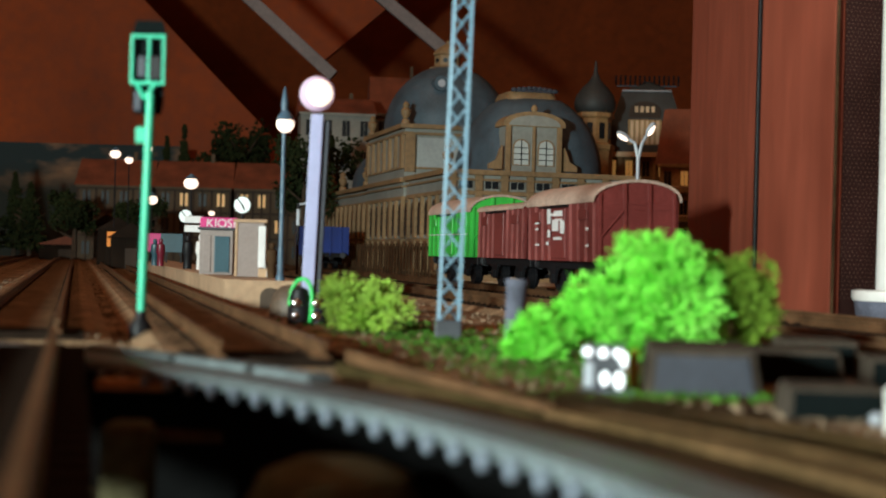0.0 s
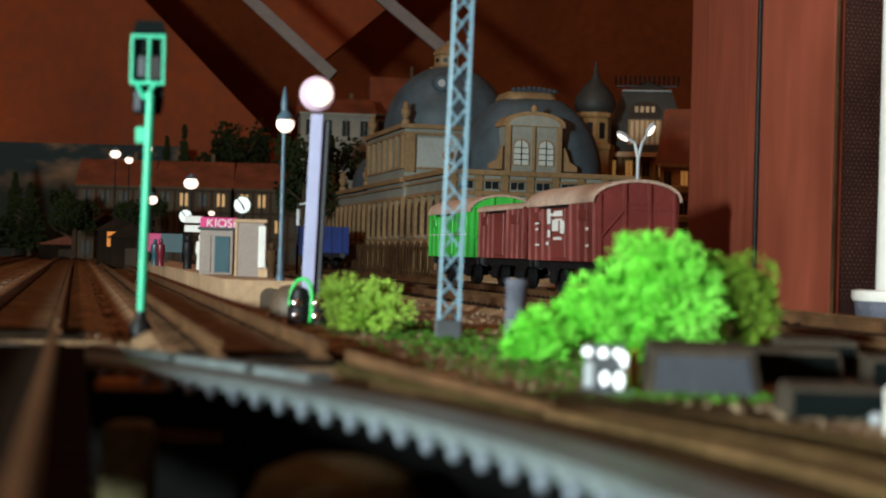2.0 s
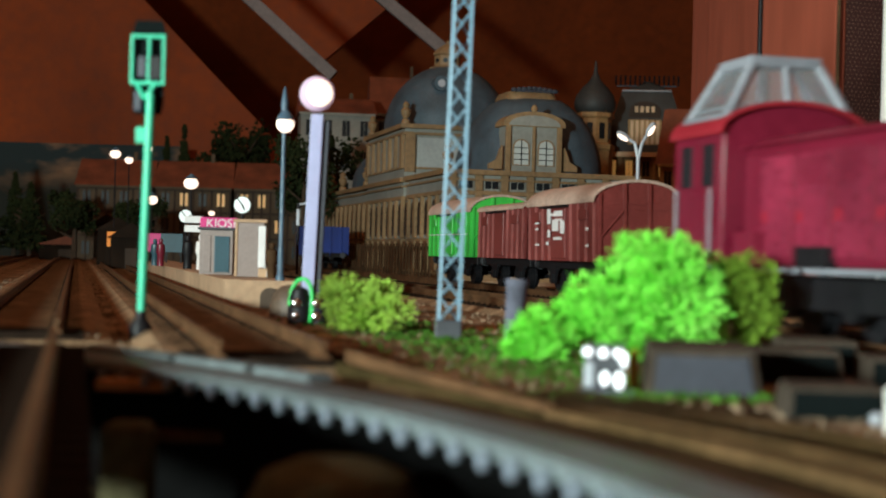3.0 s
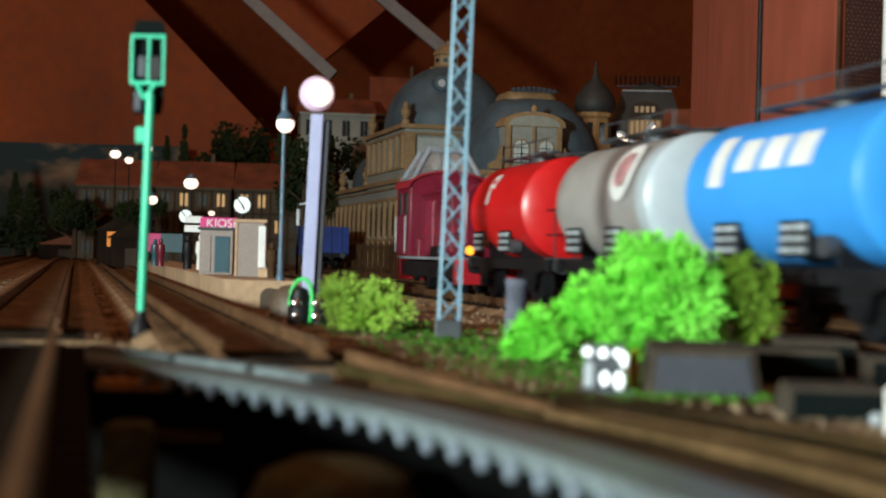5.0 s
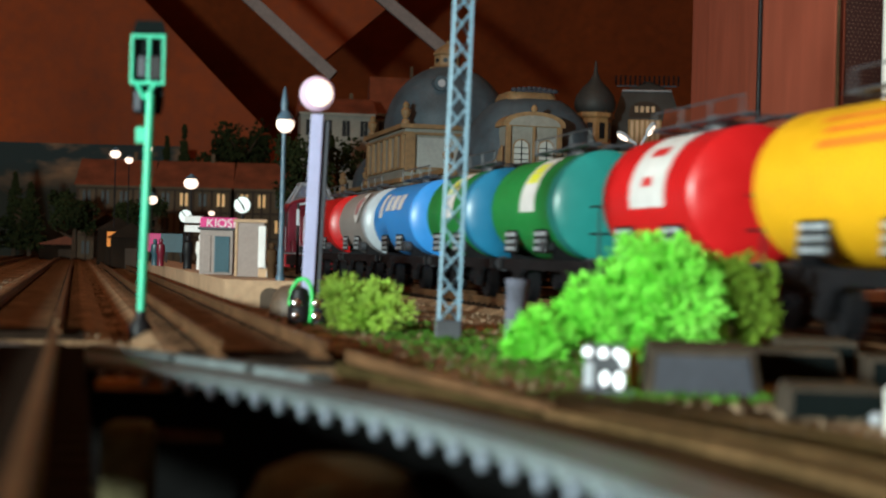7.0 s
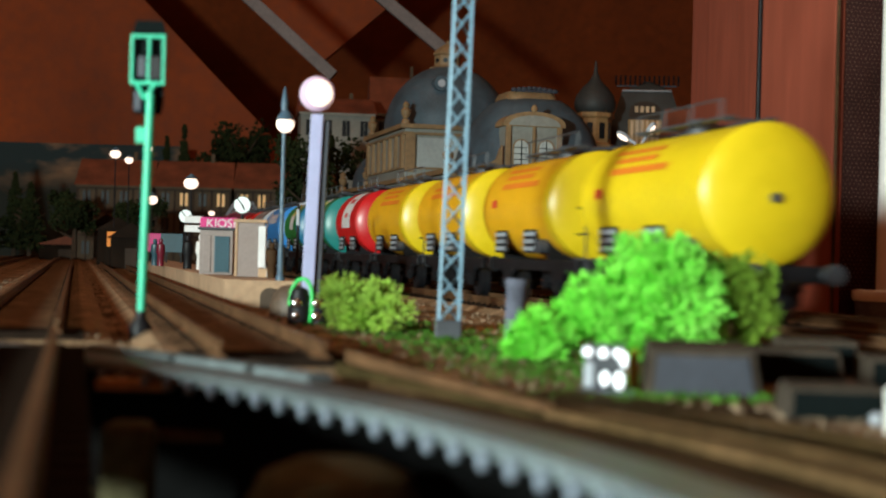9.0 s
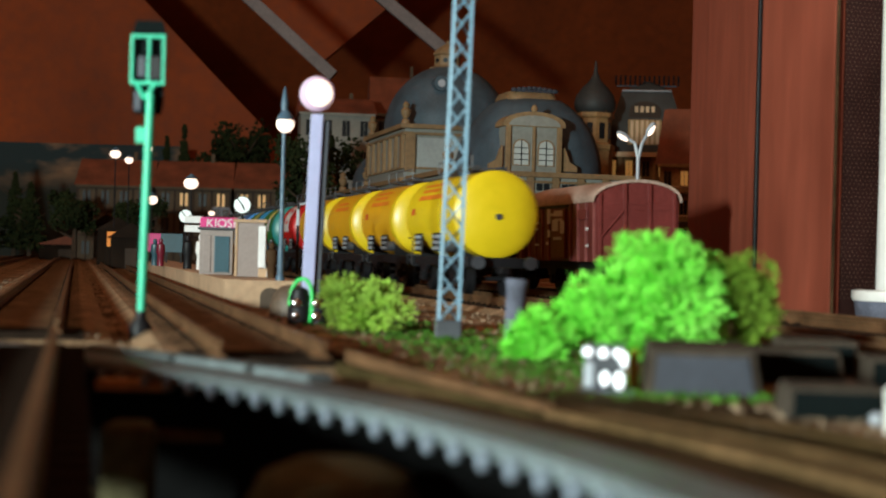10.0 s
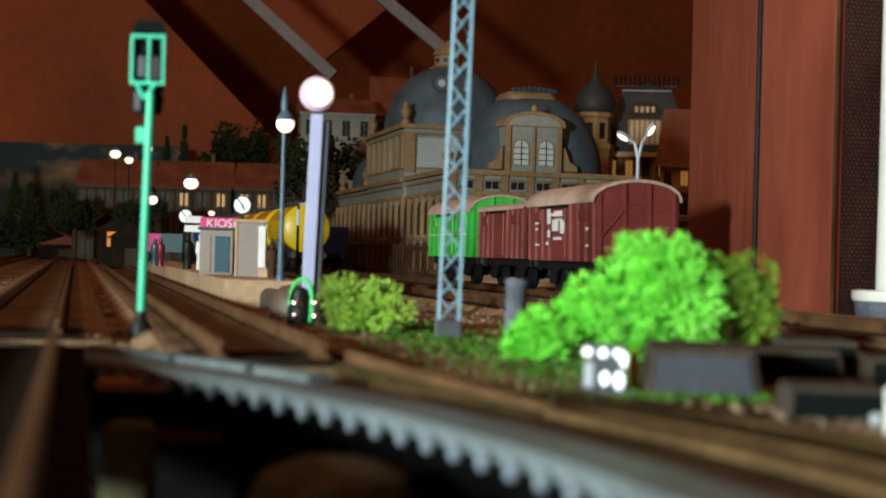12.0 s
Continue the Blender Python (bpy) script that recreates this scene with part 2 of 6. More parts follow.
def setting():
    n = 96
    bm = bmesh.new()
    lim = (-1.5, 1.3, -1.4, 3.4)
    inner, outer = [], []
    for i in range(n):
        t = 2 * math.pi * i / n
        d = Vector((math.cos(t), math.sin(t), 0))
        inner.append(bm.verts.new(PITC + d * PITR))
        k = min([((lim[1] if d.x > 0 else lim[0]) - PITC.x) / d.x if abs(d.x) > 1e-6 else 9,
                 ((lim[3] if d.y > 0 else lim[2]) - PITC.y) / d.y if abs(d.y) > 1e-6 else 9])
        outer.append(bm.verts.new(PITC + d * k))
    for i in range(n):
        j = (i + 1) % n
        bm.faces.new((inner[i], outer[i], outer[j], inner[j]))
    g = part("ground", bm, BOARD)
    tagged(g, "brown scattered layout ground around the tracks", "ground", kind="structure")
    # turntable pit
    pit = thing("turntable_pit", pose(PITC.x, PITC.y, 0), "dark sunken turntable pit with a toothed grey rim", "turntable pit", kind="structure")
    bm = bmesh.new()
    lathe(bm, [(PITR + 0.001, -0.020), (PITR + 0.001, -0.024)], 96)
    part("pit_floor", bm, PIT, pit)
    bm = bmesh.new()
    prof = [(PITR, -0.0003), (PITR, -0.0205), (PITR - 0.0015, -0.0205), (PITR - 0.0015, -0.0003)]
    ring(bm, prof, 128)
    part("pit_wall", bm, PITSHADE, pit)
    bm = bmesh.new()
    ring(bm, [(PITR - 0.0085, -0.0002), (PITR - 0.0085, 0.001), (PITR - 0.0078, 0.0016), (PITR - 0.0005, 0.0016), (PITR, 0.001), (PITR, -0.0002)], 160)
    part("rim", bm, RIM, pit, "grey moulded rim ring")
    bm = bmesh.new()
    rod(bm, (0, 0, -0.0007), (0, 0, 0.0006), 0.00066, 0.00085, 10)
    ball(bm, (0, 0, -0.0007), 0.00070, 10)
    me = part("tooth", bm, TOOTH, pit, smooth=True)
    k = 0
    for i in range(290):
        t = 2 * math.pi * i / 290
        if -0.35 < t < 1.25 or t > 5.9:
            o = me if k == 0 else new("tooth", me.data)
            o.parent = pit
            o.location = ((PITR - 0.0092) * math.cos(t), (PITR - 0.0092) * math.sin(t), 0)
            k += 1
    blk("ledge_board", (0.2193, 0.194, -0.0012), (0.0112, 0.0040, 0.0016), PITWOOD, pit, "pale worn timber ledge", 0.0003)
    blk("cross_timber", (0.2267, 0.190, -0.0080), (0.0130, 0.0040, 0.0016), BROWNBEAM, pit, bevel=0.0003)
    blk("pit_pier", (0.2240, 0.168, -0.0118), (0.0064, 0.0070, 0.0166), PITSTONE, pit, "brown timber pier", 0.0014)
    bm = bmesh.new()
    lathe(bm, [(0.0100, -0.0200), (0.0098, -0.0080), (0.0080, -0.0045), (0.0045, -0.0030), (0.0008, -0.0027)], 20)
    part("bearing_mound", bm, PITSTONE, pit, "brown rounded bearing", smooth=True).location = (0.2533, 0.134, 0)
    # room shell
    def shell(name, c, s, material, label):
        tagged(blk(name, c, s, material, None, bevel=0), label, name.split("_")[0], kind="structure")
    shell("wall_far", (-0.1, 3.4, 0.7), (2.8, 0.04, 1.6), ATTIC, "dim brown attic wall far behind the town")
    shell("wall_left", (-1.5, 1.0, 0.7), (0.04, 4.8, 1.6), ATTIC, "brown attic side wall")
    shell("wall_right", (1.3, 1.0, 0.7), (0.04, 4.8, 1.6), ATTIC, "brown attic side wall")
    shell("wall_behind", (-0.1, -1.4, 0.7), (2.8, 0.04, 1.6), ATTIC, "brown attic wall behind the camera")
    shell("ceiling", (-0.1, 1.0, 1.5), (2.8, 4.8, 0.04), ATTIC, "brown attic ceiling")
    # gable boards and rafters
    bm = bmesh.new()
    prism(bm, [(-1.45, 0.0), (-0.26, 0.0), (-0.26, 0.182), (-0.3614, 0.2842), (-0.4992, 0.4239), (-0.80, 0.73), (-1.45, 0.73)], 2.40, 2.43)
    tagged(part("wall_gable", bm, ATTIC), "red-brown hardboard gable with a slanting edge", "wall", kind="structure")
    bm = bmesh.new()
    prism(bm, [(-0.2176, 0.346), (-0.2076, 0.337), (-0.0960, 0.4344), (0.05, 0.56), (-0.36, 0.56), (-0.31, 0.432)], 2.44, 2.46)
    tagged(part("wall_recess", bm, ATTIC), "lighter brown board between two rafters", "wall", kind="structure")
    for a, b in (((-0.415, 1.9, 0.482), (-0.1477, 1.9, 0.2472)), ((-0.21, 1.9, 0.448), (-0.0065, 1.9, 0.286))):
        a, b = Vector(a), Vector(b)
        q = (b - a).to_track_quat("Y", "Z").to_matrix().to_4x4()
        ob = blk("roof_beam", (0, 0, 0), (0.013, (b - a).length, 0.016), BEAM, None, bevel=0.001, m=Matrix.Translation((a + b) / 2) @ q)
        tagged(ob, "grey slanting roof rafter under the attic ceiling", "beam", "rafters", "structure")
    bm = bmesh.new()
    m = look((0, 2.93, 0.52), (0, 2.93 - 0.74, 0.52 - 0.67))
    box(bm, (0.1, 0, 0), (2.74, 1.20, 0.03), m)
    tagged(part("roof_slope", bm, ATTIC), "brown boarded slope of the attic roof", "roof slope", kind="structure")
    # painted sky board
    bm = bmesh.new()
    box(bm, (-0.86, 2.3, 0.088), (0.90, 0.006, 0.182))
    tagged(part("backdrop", bm, sky_mat(), None), "painted backdrop of dark hills and evening clouds", "backdrop", kind="structure")


def ring(bm, prof, n):
    rows = []
    for i in range(n):
        t = 2 * math.pi * i / n
        rows.append([bm.verts.new((r * math.cos(t), r * math.sin(t), z)) for r, z in prof])
    k = len(prof)
    for i in range(n):
        for j in range(k):
            bm.faces.new((rows[i][j], rows[i][(j + 1) % k], rows[(i + 1) % n][(j + 1) % k], rows[(i + 1) % n][j]))


def sky_mat():
    m = bpy.data.materials.new("painted_sky")
    m.use_nodes = True
    n, ln = m.node_tree.nodes, m.node_tree.links
    b = n["Principled BSDF"]
    b.inputs["Roughness"].default_value = 0.8
    tc = n.new("ShaderNodeTexCoord")
    mp = n.new("ShaderNodeMapping")
    mp.inputs["Scale"].default_value = (7, 1, 16)
    ln.new(tc.outputs["Object"], mp.inputs[0])
    no = n.new("ShaderNodeTexNoise")
    no.inputs["Scale"].default_value = 1.6
    no.inputs["Detail"].default_value = 6
    ln.new(mp.outputs[0], no.inputs["Vector"])
    cr = n.new("ShaderNodeValToRGB")
    e = cr.color_ramp.elements
    e[0].position, e[0].color = 0.44, (0.018, 0.040, 0.045, 1)
    e[1].position, e[1].color = 0.64, (0.42, 0.24, 0.13, 1)
    ln.new(no.outputs[0], cr.inputs[0])
    sp = n.new("ShaderNodeSeparateXYZ")
    ln.new(tc.outputs["Object"], sp.inputs[0])
    hill = n.new("ShaderNodeMapRange")
    hill.inputs["From Min"].default_value, hill.inputs["From Max"].default_value = 0.10, 0.15
    ln.new(sp.outputs["Z"], hill.inputs["Value"])
    mx = n.new("ShaderNodeMix")
    mx.data_type = "RGBA"
    mx.inputs["A"].default_value = (0.018, 0.026, 0.02, 1)
    ln.new(hill.outputs[0], mx.inputs["Factor"])
    ln.new(cr.outputs[0], mx.inputs["B"])
    ln.new(mx.outputs["Result"], b.inputs["Base Color"])
    return m


# ---- tracks ----


def sleeper_mesh():
    bm = bmesh.new()
    prism(bm, [(-0.0135, 0), (0.0135, 0), (0.0131, 0.0022), (-0.0131, 0.0022)], -0.0014, 0.0014)
    for x in (-0.0083, 0.0083):
        box(bm, (x, 0, 0.0024), (0.0034, 0.0020, 0.0006))
    bmesh.ops.recalc_face_normals(bm, faces=bm.faces)
    me = bpy.data.meshes.new("sleeper")
    bm.to_mesh(me)
    bm.free()
    me.materials.append(SLEEPER)
    return me


def rail_outline(x):
    return [(x - 0.0011, 0.0022), (x + 0.0011, 0.0022), (x + 0.0011, 0.0026), (x + 0.0003, 0.0029), (x + 0.0003, 0.0040), (x + 0.0006, 0.0043), (x + 0.0006, 0.0050),
            (x - 0.0006, 0.0050), (x - 0.0006, 0.0043), (x - 0.0003, 0.0040), (x - 0.0003, 0.0029), (x - 0.0011, 0.0026)]


def track(a, s0, s1, piece0, piece1, label, bed_top=0.0017):
    t = thing("railway_track", along(a, 0), label, "railway track", "layout tracks", "structure")
    for x in (-0.00825, 0.00825):
        bm = bmesh.new()
        prism(bm, rail_outline(x), s0, s1)
        part("rail", bm, RAIL, t)
    bm = bmesh.new()
    loft(bm, [[(-0.019, y, 0.0002), (0.019, y, 0.0002), (0.0155, y, z), (-0.0155, y, z)] for y, z in ((s0, 0.0005), (s0 + 0.022, bed_top), (s1, bed_top))])
    part("ballast_bed", bm, BALLAST, t)
    step = 0.0072
    me = SLEEPERS
    rest = bmesh.new()
    for i in range(int((s1 - s0) / step)):
        s = s0 + 0.004 + i * step
        if piece0 < s < piece1:
            o = new("sleeper", me)
            o.parent = t
            o.location = (random.uniform(-0.0003, 0.0003), s, 0)
        else:
            box(rest, (0, s, 0.0011), (0.027, 0.0028, 0.0022))
    if rest.verts:
        tagged(part("sleeper_run", rest, SLEEPER, t), kind="stuff")
    else:
        rest.free()
    return t


SLEEPERS = sleeper_mesh()
TRAIN_A, SIDE_A = 0.1535, 0.2125


def tracks():
    track(TRAIN_A, -1.25, 2.35, 0.25, 1.2, "main line track with rusty brown rails")
    track(SIDE_A, 0.35, 1.9, 0.42, 1.35, "siding track where freight wagons stand")
    track(0.031, 0.236, 2.3, 0.24, 1.1, "rusty track beside the platform", 0.0022)
    track(-0.0118, 0.288, 2.3, 0.30, 1.2, "rusty track that leads to the turntable", 0.0022)
    track(-0.066, 0.326, 2.3, 0.40, 1.1, "rusty yard track", 0.0022)
    b = thing("turntable_bridge", along(-0.0118, 0), "brown turntable bridge with one pair of rails", "turntable bridge")
    for x in (-0.00825, 0.00825):
        bm = bmesh.new()
        prism(bm, rail_outline(x), -0.28, 0.2505)
        part("rail", bm, RAIL, b)
    blk("deck", (0, -0.015, -0.0045), (0.022, 0.525, 0.002), PITWOOD, b)
    for k in range(72):
        o = new("sleeper", SLEEPERS)
        o.parent = b
        o.location = (0, -0.262 + k * 0.0072, 0)
    for x in (-0.0080, 0.0080):
        blk("girder", (x, -0.015, -0.0020), (0.0020, 0.52, 0.0040), BLACK, b)

# ---- vehicles; travel is along local +y, z = 0 on the rail head ----
RADIUS = 0.0057


def wheelset(parent, y):
    bm = bmesh.new()
    for x in (-0.0078, 0.0078):
        k = 1 if x > 0 else -1
        rod(bm, (x - 0.0013 * k, 0, 0), (x + 0.0013 * k, 0, 0), RADIUS, n=20)
        rod(bm, (x - 0.0018 * k, 0, 0), (x - 0.0012 * k, 0, 0), RADIUS + 0.0007, n=20)
        for i in range(6):
            t = i * math.pi / 3
            box(bm, (x + 0.0014 * k, 0.0032 * math.cos(t), 0.0032 * math.sin(t)), (0.0005, 0.0012, 0.0012))
    rod(bm, (-0.0105, 0, 0), (0.0105, 0, 0), 0.0009, n=8)
    w = part("wheelset", bm, BLACK, parent, "dark spoked wheelset")
    w.location = (0, y, RADIUS)
    return w


def underframe(v, y0, y1, wheels, material=None):
    """Frame, headstocks, buffers, axle guards and wheels of a wagon between y0 and y1."""
    material = material or BLACK
    for x in (-0.0112, 0.0112):
        blk("frame_beam", (x, (y0 + y1) / 2, 0.0118), (0.0016, y1 - y0, 0.0034), material, v)
    for y in (y0 + 0.0008, y1 - 0.0008):
        blk("headstock", (0, y, 0.0118), (0.026, 0.0016, 0.0038), material, v)
        k = -1 if y < (y0 + y1) / 2 else 1
        for x in (-0.0098, 0.0098):
            bm = bmesh.new()
            rod(bm, (x, y, 0.0118), (x, y + 0.0045 * k, 0.0118), 0.0011, 0.0009, 10)
            rod(bm, (x, y + 0.0045 * k, 0.0118), (x, y + 0.0054 * k, 0.0118), 0.0025, 0.0024, 14)
            part("buffer", bm, DARKGREY, v, smooth=True)
        blk("coupling", (0, y + 0.003 * k, 0.0090), (0.0035, 0.0075, 0.0022), BLACK, v)
    for y in wheels:
        for x in (-0.0116, 0.0116):
            bm = bmesh.new()
            prism(bm, [(-0.0052, 0.0108), (0.0052, 0.0108), (0.0020, 0.0038), (-0.0020, 0.0038)], -0.0006, 0.0006, Matrix.Translation((x, y, 0)) @ pose(0, 0, 0, 0, 0, 90))
            box(bm, (x + (0.0008 if x > 0 else -0.0008), y, 0.0060), (0.0014, 0.0034, 0.0034))
            box(bm, (x, y, 0.0098), (0.0016, 0.0125, 0.0010))
            part("axle_guard", bm, BLACK, v)
    bm = bmesh.new()
    box(bm, (0, (wheels[0] + wheels[1]) / 2, 0.0085), (0.010, 0.020, 0.004))
    rod(bm, (-0.006, (wheels[0] + wheels[1]) / 2 + 0.006, 0.0065), (0.006, (wheels[0] + wheels[1]) / 2 + 0.006, 0.0065), 0.0022)
    part("brake_gear", bm, BLACK, v)
    return [wheelset(v, y) for y in wheels]


TANK_R, TANK_Z = 0.0161, 0.0296
TANK_Y0, TANK_Y1 = 0.0130, 0.0860


def decal(name, v, material, y0, y1, t0, t1, lift=0.00018, label=""):
    """A printed patch that follows the shell from angle t0 to t1, counted in degrees up from the horizontal on the platform side."""
    bm = bmesh.new()
    rows = []
    for i in range(9):
        t = radians(t0 + (t1 - t0) * i / 8)
        rows.append([bm.verts.new((-(TANK_R + lift) * math.cos(t), y, TANK_Z + (TANK_R + lift) * math.sin(t))) for y in (y0, y1)])
    for a, b in zip(rows, rows[1:]):
        bm.faces.new((a[0], a[1], b[1], b[0]))
    return part(name, bm, material, v, label, smooth=True)


def emblem(name, v, material, y, t, r, lift):
    """A round printed patch on the shell."""
    bm = bmesh.new()
    ring_v = []
    for i in range(20):
        a = 2 * math.pi * i / 20
        k = radians(t) + r * math.sin(a) / TANK_R
        ring_v.append(bm.verts.new((-(TANK_R + lift) * math.cos(k), y + r * math.cos(a), TANK_Z + (TANK_R + lift) * math.sin(k))))
    k = radians(t)
    mid = bm.verts.new((-(TANK_R + lift) * math.cos(k) - 0.0002, y, TANK_Z + (TANK_R + lift) * math.sin(k)))
    for i in range(20):
        bm.faces.new((ring_v[i], ring_v[(i + 1) % 20], mid))
    return part(name, bm, material, v, smooth=True)


def tank_wagon(colour, end_tint, colour_words, marks, bars, rail_end=True, longer=0.0, rear=0.0):
    v = thing("tank_wagon", along(TRAIN_A, 0, RAILTOP), f"{colour_words} two-axle tank wagon on black frame", "tank wagon", "tank wagons of the train")
    ty0, ty1 = TANK_Y0 + rear, TANK_Y1 + longer
    bm = bmesh.new()
    rings = []
    prof = [(0.0, -0.0036), (0.30, -0.0034), (0.55, -0.0028), (0.75, -0.0020), (0.90, -0.0011), (0.97, -0.0004), (1.0, 0.0)]
    ys = [(k, ty0 + d) for k, d in prof[1:]] + [(k, ty1 - d) for k, d in reversed(prof[1:])]
    for k, y in ys:
        rings.append([(TANK_R * k * math.cos(2 * math.pi * i / 40), y, TANK_Z + TANK_R * k * math.sin(2 * math.pi * i / 40)) for i in range(40)])
    loft(bm, rings)
    part("tank_shell", bm, colour, v, smooth=True)
    # A coloured cap paints the different hue of light on the dished end.
    if end_tint:
        bm = bmesh.new()
        rings = []
        for k, d in prof[1:] + [(1.0, 0.0060)]:
            kk = k * 1.004 + 0.002
            rings.append([(TANK_R * kk * math.cos(2 * math.pi * i / 40), ty0 + d - 0.0003, TANK_Z + TANK_R * kk * math.sin(2 * math.pi * i / 40)) for i in range(40)])
        loft(bm, rings)
        part("end_light_cap", bm, end_tint, v, smooth=True)
    for y in (ty0 + 0.012, ty1 - 0.012):
        bm = bmesh.new()
        prism(bm, [(-0.012, 0.0130), (0.012, 0.0130), (0.012, 0.0205), (0.007, 0.0160), (0.0, 0.0145), (-0.007, 0.0160), (-0.012, 0.0205)], y - 0.0012, y + 0.0012)
        part("saddle", bm, BLACK, v)
    bm = bmesh.new()
    lathe(bm, [(0.0036, 0.0425), (0.0036, 0.0482), (0.0033, 0.0489), (0.0010, 0.0493)], 18, (0, 0.050))
    part("filler_dome", bm, DARKGREY, v, smooth=True)
    bm = bmesh.new()
    box(bm, (-0.0052, 0.050, 0.0473), (0.0026, 0.056, 0.0005))
    box(bm, (0.0052, 0.050, 0.0473), (0.0026, 0.056, 0.0005))
    for y in (0.024, 0.041, 0.058, 0.075):
        box(bm, (0, y, 0.0468), (0.0136, 0.0008, 0.0007))
    part("walkway", bm, DARKGREY, v)
    bm = bmesh.new()
    for y in (0.024, 0.041, 0.058, 0.075):
        rod(bm, (-0.0067, y, 0.0471), (-0.0067, y, 0.0514), 0.00025, n=6)
    rod(bm, (-0.0067, 0.024, 0.0514), (-0.0067, 0.075, 0.0514), 0.00025, n=6)
    part("handrail", bm, DARKGREY, v)
    if rail_end:
        bm = bmesh.new()
        for x in (-0.0105, -0.004, 0.004, 0.0105):
            rod(bm, (x, 0.0045, 0.0135), (x, 0.0045, 0.0285), 0.0003, n=6)
        for z in (0.0210, 0.0285):
            rod(bm, (-0.0105, 0.0045, z), (0.0105, 0.0045, z), 0.0003, n=6)
            for x in (-0.0105, 0.0105):
                rod(bm, (x, 0.0045, z), (x, 0.0125, z), 0.0003, n=6)
        rod(bm, (-0.006, 0.0055, 0.0285), (-0.006, 0.0062, 0.0285), 0.0013, n=12)
        part("end_railing", bm, BLACK, v)
        blk("end_platform", (0, 0.0080, 0.0138), (0.0230, 0.0085, 0.0008), DARKGREY, v)
    for y in (0.0435, 0.0740):
        s = blk("sign_board", (-0.0146, y, 0.0190), (0.0007, 0.0122, 0.0072), BLACK, v, "black sign board with pale label bars")
        for j in range(3):
            for k in range(2):
                blk("label_bar", (-0.01505, y - 0.0029 + 0.0058 * k, 0.0168 + 0.0022 * j), (0.0003, 0.0046, 0.0013), BARGREY, s, bevel=0)
    bm = bmesh.new()
    rod(bm, (-0.0125, ty0 + 0.0125, 0.0175), (-0.0152, ty0 + 0.0125, 0.0175), 0.0022, n=16)
    part("valve_wheel", bm, DARKGREY, v, smooth=True)
    bm = bmesh.new()
    rod(bm, (0, ty0 - 0.0042, TANK_Z - 0.001), (0, ty0 - 0.0028, TANK_Z - 0.001), 0.0012, n=14)
    part("end_boss", bm, DARKGREY, v, smooth=True)
    for material, y0, y1, t0, t1 in marks:
        decal("logo_panel", v, material, y0, y1, t0, t1)
    for material, y0, y1, t0, t1 in bars:
        decal("lettering_bar", v, material, y0, y1, t0, t1, 0.0003)
    return v, underframe(v, 0.0045, 0.0940, (0.0235, 0.0755))


